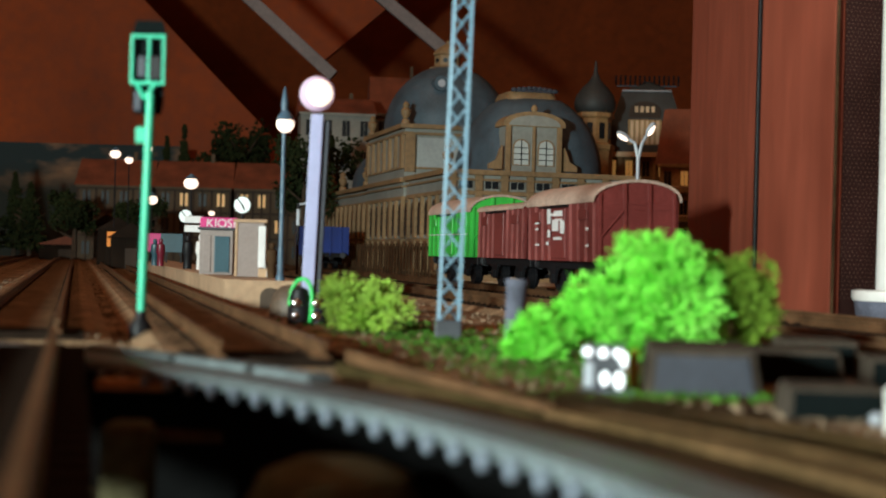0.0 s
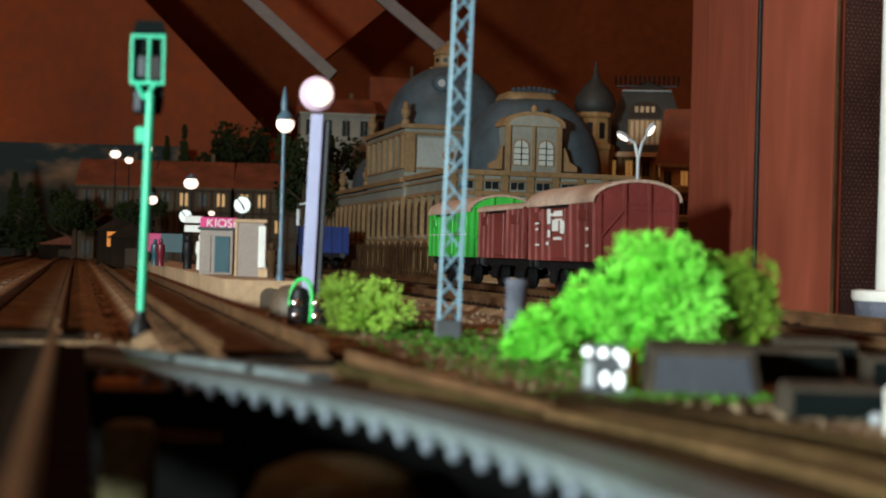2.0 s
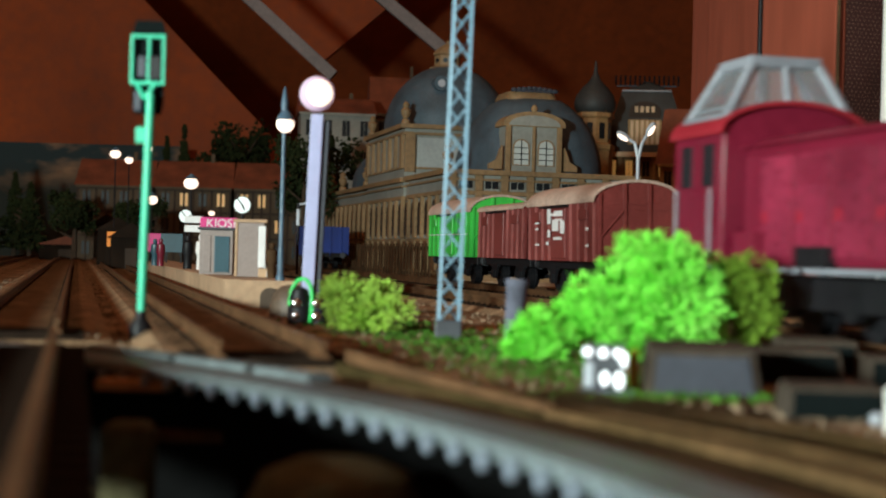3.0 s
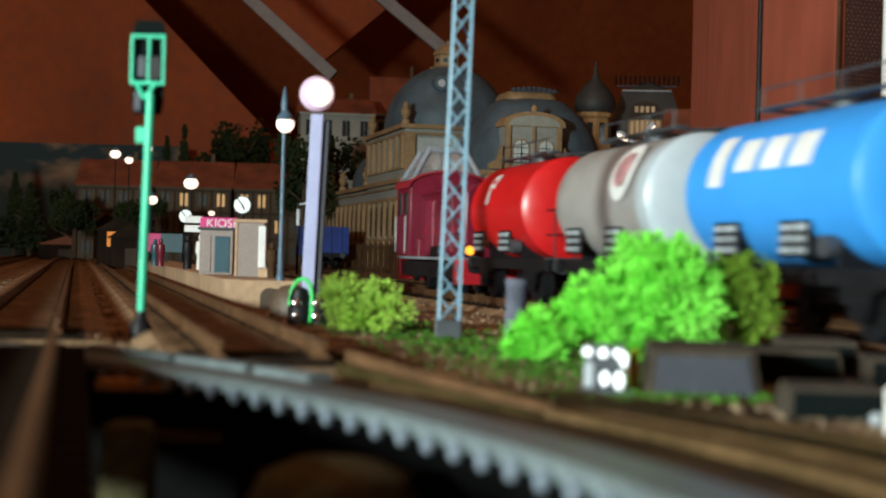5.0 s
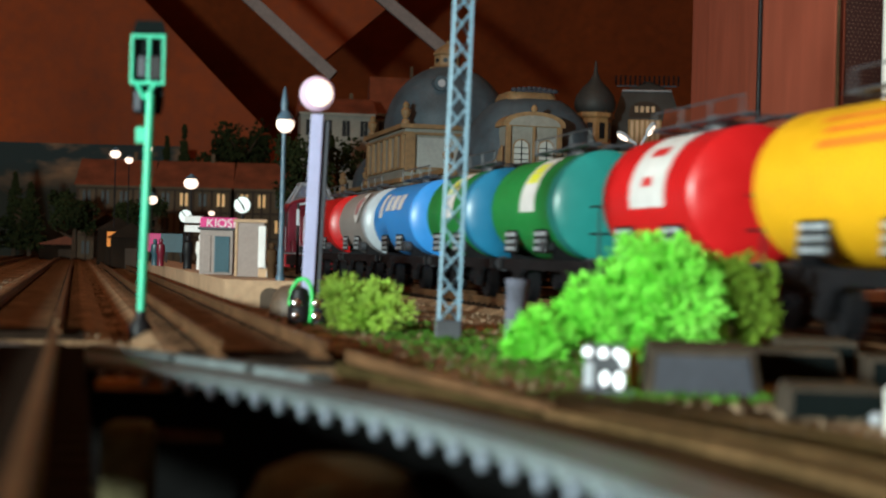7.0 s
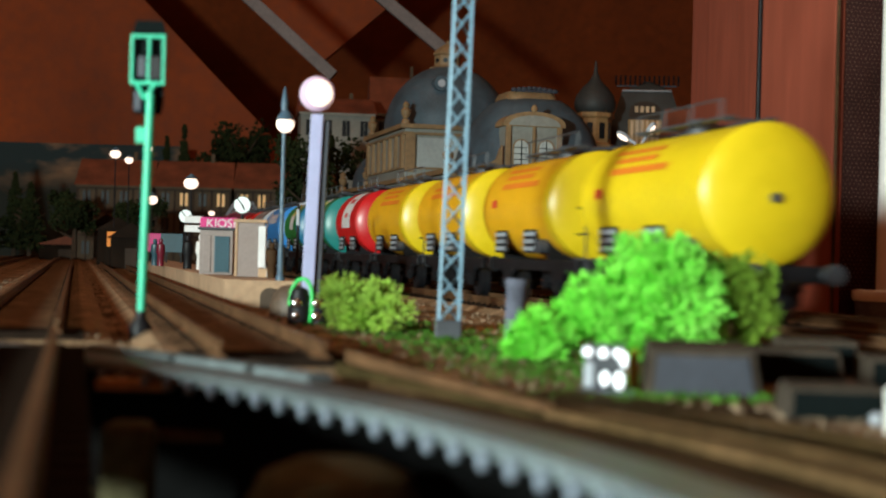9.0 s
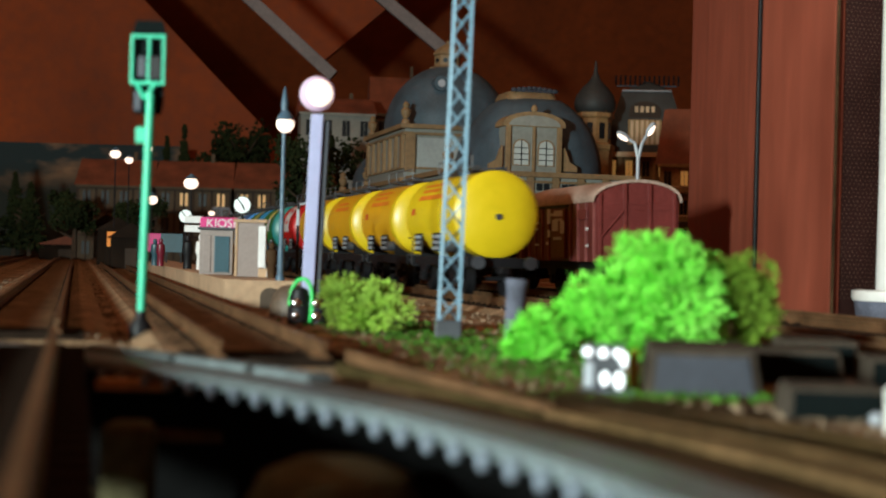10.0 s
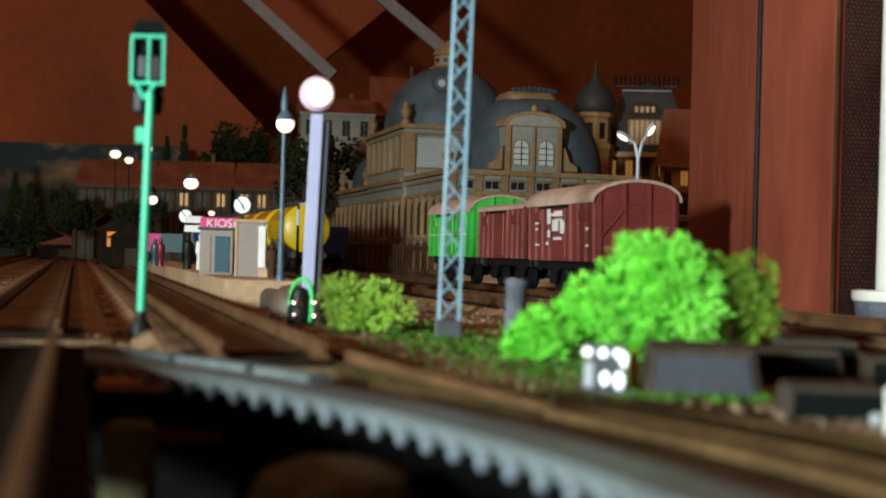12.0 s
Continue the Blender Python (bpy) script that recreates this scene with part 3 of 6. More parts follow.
def diesel_loco():
    v = thing("diesel_locomotive", along(TRAIN_A, 0, RAILTOP), "maroon diesel shunting locomotive with grey glazed cupola", "locomotive")
    L = 0.103
    blk("running_board", (0, L / 2, 0.0128), (0.032, L - 0.004, 0.0012), CUPOLAGREY, v, "pale grey edge strip")
    for x in (-0.0135, 0.0135):
        bm = bmesh.new()
        box(bm, (x, L / 2, 0.0085), (0.0014, L - 0.012, 0.0060))
        for y in (0.024, 0.048, 0.072):
            rod(bm, (x - 0.001, y, 0.0064), (x + 0.001, y, 0.0064), 0.0030, n=14)
        part("frame_plate", bm, BLACK, v)
    for y in (0.0030, L - 0.0030):
        blk("buffer_beam", (0, y, 0.0082), (0.0310, 0.0050, 0.0092), SIGNALRED, v, "bright red buffer beam")
        k = -1 if y < 0.05 else 1
        for x in (-0.0098, 0.0098):
            bm = bmesh.new()
            rod(bm, (x, y, 0.0105), (x, y + 0.0065 * k, 0.0105), 0.0013, 0.0011, 10)
            rod(bm, (x, y + 0.0065 * k, 0.0105), (x, y + 0.0075 * k, 0.0105), 0.0028, n=14)
            part("buffer", bm, BLACK, v, smooth=True)
        for x in (-0.0110, 0.0110):
            ob = bmesh.new()
            rod(ob, (x, y, 0.0160), (x, y + 0.0035 * k, 0.0160), 0.0021, n=16)
            h = part("lamp_housing", ob, BLACK, v, smooth=True)
            ob = bmesh.new()
            rod(ob, (x, y + 0.0035 * k, 0.0160), (x, y + 0.0039 * k, 0.0160), 0.0017, n=16)
            part("lamp_lens", ob, ORANGE_LENS, h, "lit orange lens", smooth=True)
    # long bonnet behind the cab
    bm = bmesh.new()
    prism(bm, [(-0.0120, 0.0134), (0.0120, 0.0134), (0.0120, 0.0375), (0.0095, 0.0401), (0.0, 0.0413), (-0.0095, 0.0401), (-0.0120, 0.0375)], 0.0045, 0.074)
    part("bonnet", bm, MAROON, v, bevel=0.0012, smooth=True)
    for i in range(4):
        y = 0.013 + i * 0.0150
        d = blk("bonnet_door", (-0.01215, y, 0.0255), (0.0006, 0.0132, 0.0205), LOCODOOR, v, bevel=0.0003)
        blk("door_handle", (-0.0126, y + 0.0045, 0.0235), (0.0004, 0.0005, 0.0024), SIGNALRED, d, bevel=0)
        if i in (1, 2):
            for j in range(5):
                blk("louvre", (-0.0126, y, 0.0300 + 0.0011 * j), (0.0005, 0.0090, 0.0005), MAROON, d, bevel=0)
    bm = bmesh.new()
    rod(bm, (-0.0124, 0.006, 0.0384), (-0.0124, 0.074, 0.0384), 0.00022, n=6)
    part("handrail", bm, MAROON, v)
    blk("step_box", (-0.0135, 0.0665, 0.0170), (0.0040, 0.0090, 0.0070), MAROON, v)
    blk("air_tank", (-0.0130, 0.0400, 0.0155), (0.0030, 0.0120, 0.0040), BLACK, v)
    # cab
    bm = bmesh.new()
    pts = arch(-0.0165, 0.0165, 0.0134, 0.0415, 0.0066, 16)
    prism(bm, pts, 0.0745, 0.1000)
    cab = part("cab", bm, MAROON, v, bevel=0.0004, smooth=True)
    bm = bmesh.new()
    outer = [(x * 1.05, z + 0.0008) for x, z in arch(-0.0165, 0.0165, 0.0415, 0.0416, 0.0066, 16)][2:]
    inner = [(x, z - 0.0010) for x, z in outer][::-1]
    prism(bm, outer + inner, 0.0732, 0.1012)
    part("cab_roof", bm, mat("cab_roof_red", (0.30, 0.018, 0.030), 0.4, scale=200, vary=0.2), v, "red roof edge", smooth=True)
    for y in (0.0815, 0.0930):
        f = blk("cab_window", (-0.0166, y, 0.0350), (0.0006, 0.0052, 0.0092), DARKGLASS, cab)
    blk("cab_door", (-0.0167, 0.0873, 0.0215), (0.0007, 0.0100, 0.0150), MAROON, cab)
    for y in (0.0785, 0.0965):
        bar("grab_rail", (-0.0175, y, 0.0150), (-0.0175, y, 0.0300), 0.0003, CUPOLAGREY, cab, n=6)
    # glazed cupola across the cab roof
    c = blk("cupola_floor", (0, 0.0870, 0.0474), (0.0270, 0.0190, 0.0010), CUPOLAGREY, v)
    bm = bmesh.new()
    lo = [(-0.0150, 0.0770), (0.0150, 0.0770), (0.0150, 0.0970), (-0.0150, 0.0970)]
    hi = [(-0.0078, 0.0795), (0.0078, 0.0795), (0.0078, 0.0945), (-0.0078, 0.0945)]
    for (x, y), (p, q) in zip(lo, hi):
        rod(bm, (x, y, 0.0448), (p, q, 0.0576), 0.0011, n=8)
    for k in range(4):
        rod(bm, (*lo[k], 0.0452), (*lo[(k + 1) % 4], 0.0452), 0.0011, n=8)
        rod(bm, (*hi[k], 0.0576), (*hi[(k + 1) % 4], 0.0576), 0.0010, n=8)
    rod(bm, (0, 0.0770, 0.0452), (0, 0.0795, 0.0576), 0.0009, n=8)
    rod(bm, (0, 0.0970, 0.0452), (0, 0.0945, 0.0576), 0.0009, n=8)
    part("cupola_frame", bm, CUPOLAGREY, c, "pale grey window frame", smooth=True)
    bm = bmesh.new()
    loft(bm, [[(x * 0.97, y, 0.0456) for x, y in lo], [(x * 0.97, y, 0.0573) for x, y in hi]])
    part("cupola_glass", bm, GLASS, c)
    blk("cupola_roof", (0, 0.0870, 0.0586), (0.0172, 0.0165, 0.0012), CUPOLAGREY, c, bevel=0.0005)
    ws = [wheelset(v, y) for y in (0.024, 0.048, 0.072)]
    return v, ws


def covered_wagon(m, length, colour, roof_colour, words, eave=0.0365, rise=0.0075, lettering=True, hw=0.0158):
    v = thing("covered_wagon", m, words, "freight wagon", "covered wagons on the siding")
    y0, y1 = 0.006, length - 0.006
    bm = bmesh.new()
    prism(bm, arch(-hw, hw, 0.0135, eave, rise, 14), y0, y1)
    body = part("body", bm, colour, v)
    bm = bmesh.new()
    top = [(x * 1.06, z + 0.0006) for x, z in arch(-hw, hw, eave - 0.0001, eave, rise, 16)][2:]
    prism(bm, top + [(x, z - 0.0011) for x, z in top][::-1], y0 - 0.0012, y1 + 0.0012)
    part("roof", bm, roof_colour, v, "curved roof", smooth=True)
    n = 9
    for i in range(n + 1):
        y = y0 + 0.0008 + (y1 - y0 - 0.0016) * i / n
        if i in (4, 5):
            continue
        blk("batten", (-hw - 0.0003, y, (0.0135 + eave) / 2), (0.0007, 0.0012, eave - 0.0135), OXIDE_EDGE if colour is OXIDE else colour, body, bevel=0)
    d = blk("sliding_door", (-hw - 0.0005, (y0 + y1) / 2, 0.0245), (0.0010, (y1 - y0) * 0.2, eave - 0.0165), colour, body)
    blk("door_rail", (-hw - 0.0005, (y0 + y1) / 2 + 0.006, eave - 0.0012), (0.0010, (y1 - y0) * 0.45, 0.0009), BLACK, body, bevel=0)
    for k in range(12):
        z = 0.0152 + (eave - 0.0160) * k / 11.5
        blk("plank", (0, y0 - 0.00015, z + 0.0009), (hw * 2 - 0.0004, 0.0004, 0.0017), colour, body, bevel=0)
    for x in (-0.0150, -0.0050, 0.0050, 0.0150):
        top_z = eave + rise * math.sqrt(max(0, 1 - (x / hw) ** 2)) - 0.0005
        blk("end_batten", (x, y0 - 0.0005, (0.0135 + top_z) / 2), (0.0011, 0.0010, top_z - 0.0135), colour, body, bevel=0)
    bar("end_brace", (-0.0145, y0 - 0.0007, 0.0230), (-0.0055, y0 - 0.0007, 0.0330), 0.0004, colour, body, n=6)
    for y in (y0 + 0.012, y1 - 0.012):
        f = blk("vent_hatch", (-hw - 0.0005, y, eave - 0.0050), (0.0009, 0.0095, 0.0042), colour, body)
    if lettering:
        for k, (dy, z, w, h) in enumerate(((0.058, 0.0315, 0.0040, 0.0060), (0.0535, 0.0322, 0.004, 0.0012), (0.046, 0.0325, 0.0100, 0.0022), (0.046, 0.0300, 0.009, 0.0009), (0.050, 0.0278, 0.0075, 0.0046), (0.041, 0.0270, 0.0050, 0.0052), (0.058, 0.0245, 0.003, 0.0030), (0.047, 0.0225, 0.010, 0.0012), (0.060, 0.0205, 0.003, 0.0014),
                                           (0.074, 0.0290, 0.005, 0.0008), (0.074, 0.0265, 0.004, 0.0008), (0.074, 0.0200, 0.005, 0.0008), (0.012, 0.0260, 0.003, 0.0010), (0.012, 0.0195, 0.003, 0.0010))):
            blk("lettering_bar", (-hw - 0.00115, dy, z), (0.0002, w, h), LETTER, body, "white print", bevel=0)
    if colour is WAGONGREEN:
        blk("stripe", (-hw - 0.0009, length * 0.5, 0.0250), (0.0003, length * 0.8, 0.0005), LETTER, body, "thin white line", bevel=0)
    underframe(v, 0.004, length - 0.004, (length * 0.25, length * 0.75))
    return v


def open_wagon(m):
    v = thing("open_wagon", m, "blue high-sided open freight wagon on the siding", "freight wagon")
    L = 0.098
    bm = bmesh.new()
    for x in (-0.0150, 0.0150):
        box(bm, (x, L / 2, 0.0235), (0.0012, L - 0.010, 0.0240))
    for y in (0.0055, L - 0.0055):
        box(bm, (0, y, 0.0235), (0.0300, 0.0012, 0.0240))
    box(bm, (0, L / 2, 0.0125), (0.0300, L - 0.010, 0.0012))
    body = part("body", bm, WAGONBLUE, v)
    for i in range(8):
        blk("rib", (-0.0158, 0.008 + i * 0.0117, 0.0235), (0.0010, 0.0014, 0.0240), WAGONBLUE, body, bevel=0)
    for x in (-0.009, 0.0, 0.009):
        blk("end_rib", (x, 0.0045, 0.0235), (0.0014, 0.0010, 0.0240), WAGONBLUE, body, bevel=0)
    blk("top_rail", (-0.0152, L / 2, 0.0358), (0.0020, L - 0.009, 0.0010), WAGONBLUE, body, bevel=0)
    bm = bmesh.new()
    for i in range(420):
        ball(bm, (random.uniform(-0.014, 0.014), random.uniform(0.008, L - 0.008), 0.0325 + random.uniform(-0.002, 0.0022)), random.uniform(0.001, 0.002), 6)
    tagged(part("load", bm, BLACK, v, "dark heaped load"), kind="stuff")
    underframe(v, 0.004, L - 0.004, (0.024, 0.074))
    return v


# ---- scenery ----


def clump_cloud(bm, centre, size, count, grain, rnd, hollow=0.55, spiky=1.0):
    """Small ragged foam crumbs packed in an uneven bush shape."""
    lobes = [(Vector((rnd.uniform(-0.5, 0.5), rnd.uniform(-0.5, 0.5), rnd.uniform(-0.35, 0.55))), rnd.uniform(0.38, 0.62)) for _ in range(14)]
    lobes.append((Vector((0, 0, 0)), 0.7))
    c = Vector(centre)
    for _ in range(count):
        p, r = rnd.choice(lobes)
        d = Vector((rnd.gauss(0, 1), rnd.gauss(0, 1), rnd.gauss(0, 1))).normalized() * r * rnd.uniform(hollow, 1.04)
        q = p + d
        w = c + Vector((q.x * size[0], q.y * size[1], q.z * size[2]))
        if w.z < 0.0006:
            continue
        g = grain * rnd.uniform(0.55, 1.25)
        m = Matrix.LocRotScale(w, Euler((rnd.uniform(0, 6), rnd.uniform(0, 6), rnd.uniform(0, 6))), (g, g * rnd.uniform(0.5, 0.9), g * rnd.uniform(0.9, 1.9) * spiky))
        vs = [m @ Vector(t) for t in ((1, 0, 0), (-1, 0.2, 0), (0, 1, 0.1), (0.1, -1, 0), (0, 0.1, 1), (0, 0, -1))]
        bv = [bm.verts.new(t) for t in vs]
        for a, b, e in ((0, 2, 4), (2, 1, 4), (1, 3, 4), (3, 0, 4), (2, 0, 5), (1, 2, 5), (3, 1, 5), (0, 3, 5)):
            bm.faces.new((bv[a], bv[b], bv[e]))


def tuft_cloud(bm, centre, size, tufts, needles, length, rnd, hub=None):
    """Ragged tufts of fine flock that stand out from an uneven bush shape."""
    c, k = Vector(centre), Vector(size)
    mid = Vector(hub or centre)
    lobes = [(Vector((rnd.uniform(-0.5, 0.5), rnd.uniform(-0.5, 0.5), rnd.uniform(-0.4, 0.5))), rnd.uniform(0.36, 0.56)) for _ in range(11)]
    lobes.append((Vector((0, 0, 0)), 0.72))
    for _ in range(tufts):
        p, r = rnd.choice(lobes)
        d = Vector((rnd.gauss(0, 1), rnd.gauss(0, 1), rnd.gauss(0, 1))).normalized()
        q = p + d * r * rnd.uniform(0.72, 1.06)
        w = c + Vector((q.x * k.x, q.y * k.y, q.z * k.z))
        out = (w - mid).normalized() * 0.9 + d * 0.5 + Vector((0, 0, 0.35))
        spread = length * rnd.uniform(0.45, 0.8)
        for _ in range(needles):
            o = Vector((rnd.gauss(0, 1), rnd.gauss(0, 1), rnd.gauss(0, 1)))
            h = (out.normalized() + o * 0.55).normalized()
            e = w + o * spread * 0.55 + h * length * rnd.uniform(0.0, 0.9)
            if e.z < 0.0005:
                continue
            n = length * rnd.uniform(0.28, 0.62)
            g = n * rnd.uniform(0.26, 0.5)
            m = Matrix.LocRotScale(e, h.to_track_quat("Z", "Y"), (g, g * 0.8, n))
            bv = [bm.verts.new(m @ Vector(t)) for t in ((1, 0, 0), (-0.6, 0.8, 0), (-0.6, -0.8, 0.1), (0.1, 0.1, 1), (0, 0, -1))]
            for i, j, u in ((0, 1, 3), (1, 2, 3), (2, 0, 3), (1, 0, 4), (2, 1, 4), (0, 2, 4)):
                bm.faces.new((bv[i], bv[j], bv[u]))


def bush(where, blobs, words, seed, length=0.0013):
    rnd = random.Random(seed)
    v = thing("bush", Matrix.Translation(where), words, "bush", "foam bushes")
    for c, s, tufts, needles, m in blobs:
        bm = bmesh.new()
        tuft_cloud(bm, c, s, tufts, needles, length, rnd, (c[0], c[1], c[2] * 0.5))
        part("foliage", bm, m, v)
    bm = bmesh.new()
    for k in range(9):
        a = rnd.uniform(0, 6.28)
        rod(bm, (0, 0, 0), (0.006 * math.cos(a), 0.006 * math.sin(a), rnd.uniform(0.004, 0.010)), 0.0005, 0.0002, 5)
    part("twigs", bm, BARK, v)
    return v


def tree(where, height, width, seed, words, conifer=False):
    rnd = random.Random(seed)
    v = thing("tree", Matrix.Translation(where), words, "tree", "dark background trees")
    bm = bmesh.new()
    rod(bm, (0, 0, 0), (0, 0, height * 0.8), width * 0.07, width * 0.02, 7)
    for k in range(10):
        a, z = rnd.uniform(0, 6.28), height * rnd.uniform(0.3, 0.75)
        rod(bm, (0, 0, z), (width * 0.4 * math.cos(a), width * 0.4 * math.sin(a), z + height * 0.12), width * 0.025, width * 0.008, 5)
    part("trunk", bm, BARK, v)
    bm = bmesh.new()
    if conifer:
        for k in range(9):
            f = k / 8
            clump_cloud(bm, (0, 0, height * (0.16 + 0.80 * f)), (width * 0.6 * (1.05 - f), width * 0.6 * (1.05 - f), height * 0.07), 170, width * 0.05, rnd)
    else:
        for k in range(7):
            a = rnd.uniform(0, 6.28)
            r = width * 0.28
            clump_cloud(bm, (r * math.cos(a), r * math.sin(a), height * rnd.uniform(0.5, 0.85)), (width * 0.3, width * 0.3, height * 0.19), 260, width * 0.035, rnd)
    part("crown", bm, TREE_DARK, v)
    return v


def signal():
    v = thing("light_signal", pose(-0.0614, 0.300, 0, 0, 0.0, 0), "mint green railway light signal seen from behind", "railway signal")
    bm = bmesh.new()
    lathe(bm, [(0.0024, 0), (0.0024, 0.003), (0.0012, 0.0045), (0.0011, 0.006)], 12)
    part("base", bm, BLACK, v, smooth=True)
    bar("mast", (0, 0, 0.0035), (0.0008, 0, 0.0505), 0.00088, GREENPOST, v, n=12)
    blk("relay_box", (-0.0004, 0.0008, 0.0420), (0.0034, 0.0020, 0.0034), GREENPOST, v)
    head = thing_part("signal_head", v, (-0.0002, 0.0022, 0.0553))
    bm = bmesh.new()
    prism(bm, [(-0.0031, -0.0068), (-0.0027, -0.0088), (0.0027, -0.0088), (0.0031, -0.0068), (0.0034, 0.0080), (0.0027, 0.0104), (-0.0027, 0.0104), (-0.0034, 0.0080)], -0.0004, 0.0004)
    part("backing_plate", bm, PLATEBLACK, head)
    for x in (-0.0031, 0.0004, 0.0034):
        blk("frame_post", (x, -0.0018, 0.0022), (0.0007, 0.0007, 0.0096), GREENPOST, head, bevel=0.0002)
    for z in (0.0070, -0.0026):
        blk("frame_bar", (0.0002, -0.0018, z), (0.0072, 0.0007, 0.0008), GREENPOST, head, bevel=0.0002)
    for x in (-1, 1):
        bar("bracket", (-0.0003, -0.0020, -0.0058), (0.0020 * x, -0.0018, -0.0026), 0.0005, GREENPOST, head)
    blk("lamp_housing", (0.0018, -0.0012, 0.0005), (0.0026, 0.0024, 0.0050), BLACK, head)
    blk("lamp_housing", (-0.0010, -0.0010, 0.0008), (0.0018, 0.0018, 0.0044), SLATE, head)
    blk("cable_cover", (-0.0018, -0.0008, -0.0062), (0.0016, 0.0012, 0.0042), SLATE, head)


def thing_part(name, parent, where):
    bm = bmesh.new()
    box(bm, (0, 0, 0.0002), (0.0030, 0.0006, 0.0160))
    ob = part(name, bm, PLATEBLACK, parent)
    ob.location = where
    return ob


def lattice_mast():
    v = thing("lattice_mast", pose(0.0016, 0.334, 0, 0, 1.2, 0), "pale blue-grey lattice catenary mast", "mast")
    H, w0, w1 = 0.098, 0.0023, 0.0019
    blk("foot", (0, 0, 0.0022), (0.0060, 0.0050, 0.0044), DARKGREY, v)
    def leg(sx, sy, z):
        k = w0 + (w1 - w0) * z / H
        return (sx * k, sy * k * 0.8, z)
    for sx in (-1, 1):
        for sy in (-1, 1):
            bm = bmesh.new()
            rod(bm, leg(sx, sy, 0.002), leg(sx, sy, H), 0.00052, n=4)
            part("leg", bm, BLUEGREY, v)
    n = 17
    for sy in (-1, 1):
        for i in range(n):
            z0, z1 = 0.004 + (H - 0.006) * i / n, 0.004 + (H - 0.006) * (i + 1) / n
            s = sy if i % 2 else -sy
            bar("lattice_bar", leg(-s, sy, z0), leg(s, sy, z1), 0.00026, BLUEGREY, v, n=4)
    for sx in (-1, 1):
        for i in range(0, n, 2):
            z0, z1 = 0.004 + (H - 0.006) * i / n, 0.004 + (H - 0.006) * (i + 1) / n
            bar("lattice_bar", leg(sx, -1, z0), leg(sx, 1, z1), 0.00024, BLUEGREY, v, n=4)


def globe_post():
    v = thing("globe_lamp", pose(-0.0388, 0.420, 0), "pale lavender post with a glowing round globe", "lamp")
    bm = bmesh.new()
    box(bm, (0.0002, 0, 0.0292), (0.0036, 0.0030, 0.0584))
    for w in bm.verts:
        w.co.x += 0.030 * w.co.z
    part("post", bm, LAVENDER, v, bevel=0.0003)
    # Slate strip along the right side, darker than the post.
    bm = bmesh.new()
    for x in (0.0028,):
        box(bm, (x, 0.001, 0.0285), (0.0018, 0.0022, 0.0560))
    for w in bm.verts:
        w.co.x += 0.030 * w.co.z
    part("side_strip", bm, SLATE, v, bevel=0.0002)
    bm = bmesh.new()
    ball(bm, (0.0016, 0, 0.0643), (0.0051, 0.0040, 0.0051), 28)
    part("globe", bm, BULB_HALO, v, "opal globe", smooth=True)
    bm = bmesh.new()
    ball(bm, (0.0023, -0.0016, 0.0643), (0.0040, 0.0032, 0.0040), 28)
    part("lit_core", bm, BULB, v, "glowing white centre", smooth=True)


def platform_lamp():
    v = thing("platform_lamp", pose(-0.0530, 0.48, 0.0094), "slim dark blue platform lamp with hanging globe", "lamp")
    bm = bmesh.new()
    lathe(bm, [(0.0016, 0), (0.0016, 0.001), (0.0011, 0.002), (0.0010, 0.0100), (0.0008, 0.0110), (0.0007, 0.0500), (0.0011, 0.0530), (0.0013, 0.0580), (0.0008, 0.0610), (0.0002, 0.0635)], 10)
    part("pole", bm, STEELBLUE, v, smooth=True)
    bm = bmesh.new()
    lathe(bm, [(0.0018, 0.0521), (0.0031, 0.0524), (0.0024, 0.0540), (0.0012, 0.0555)], 16, (0.0005, -0.0010))
    part("hood", bm, STEELBLUE, v, smooth=True)
    bm = bmesh.new()
    ball(bm, (0.0005, -0.0012, 0.0512), 0.0030, 20)
    part("globe", bm, BULB, v, "glowing opal globe", smooth=True)


def double_lamp():
    v = thing("street_lamp", pose(0.0985, 0.75, 0), "grey twin-arm street lamp with glowing heads", "lamp")
    bm = bmesh.new()
    rod(bm, (0, 0, 0), (0, 0, 0.072), 0.0013, 0.0010, 10)
    part("pole", bm, PALEGREY, v, smooth=True)
    for k, tip in ((-1, (-0.0095, 0, 0.0835)), (1, (0.0072, 0, 0.0885))):
        bm = bmesh.new()
        a, c = Vector((0, 0, 0.071)), Vector(tip)
        mid = Vector((0.0018 * k, 0, 0.0790))
        rod(bm, a, mid, 0.0010, 0.0009, 8)
        rod(bm, mid, mid.lerp(c, 0.55), 0.0009, 0.0008, 8)
        part("arm", bm, PALEGREY, v, smooth=True)
        mid = mid.lerp(c, 0.45)
        bm = bmesh.new()
        bmesh.ops.create_uvsphere(bm, u_segments=18, v_segments=10, radius=1, matrix=Matrix.Translation(mid.lerp(c, 0.6)) @ (c - mid).to_track_quat("X", "Z").to_matrix().to_4x4() @ Matrix.Diagonal((0.0040, 0.0018, 0.0019, 1)))
        h = part("lamp_head", bm, PALEGREY, v, smooth=True)
        bm = bmesh.new()
        bmesh.ops.create_uvsphere(bm, u_segments=18, v_segments=10, radius=1, matrix=Matrix.Translation(mid.lerp(c, 0.6) + Vector((0.0004 * k, -0.0006, -0.0009))) @ (c - mid).to_track_quat("X", "Z").to_matrix().to_4x4() @ Matrix.Diagonal((0.0033, 0.0016, 0.0013, 1)))
        part("lit_lens", bm, BULB, h, "glowing lens", smooth=True)


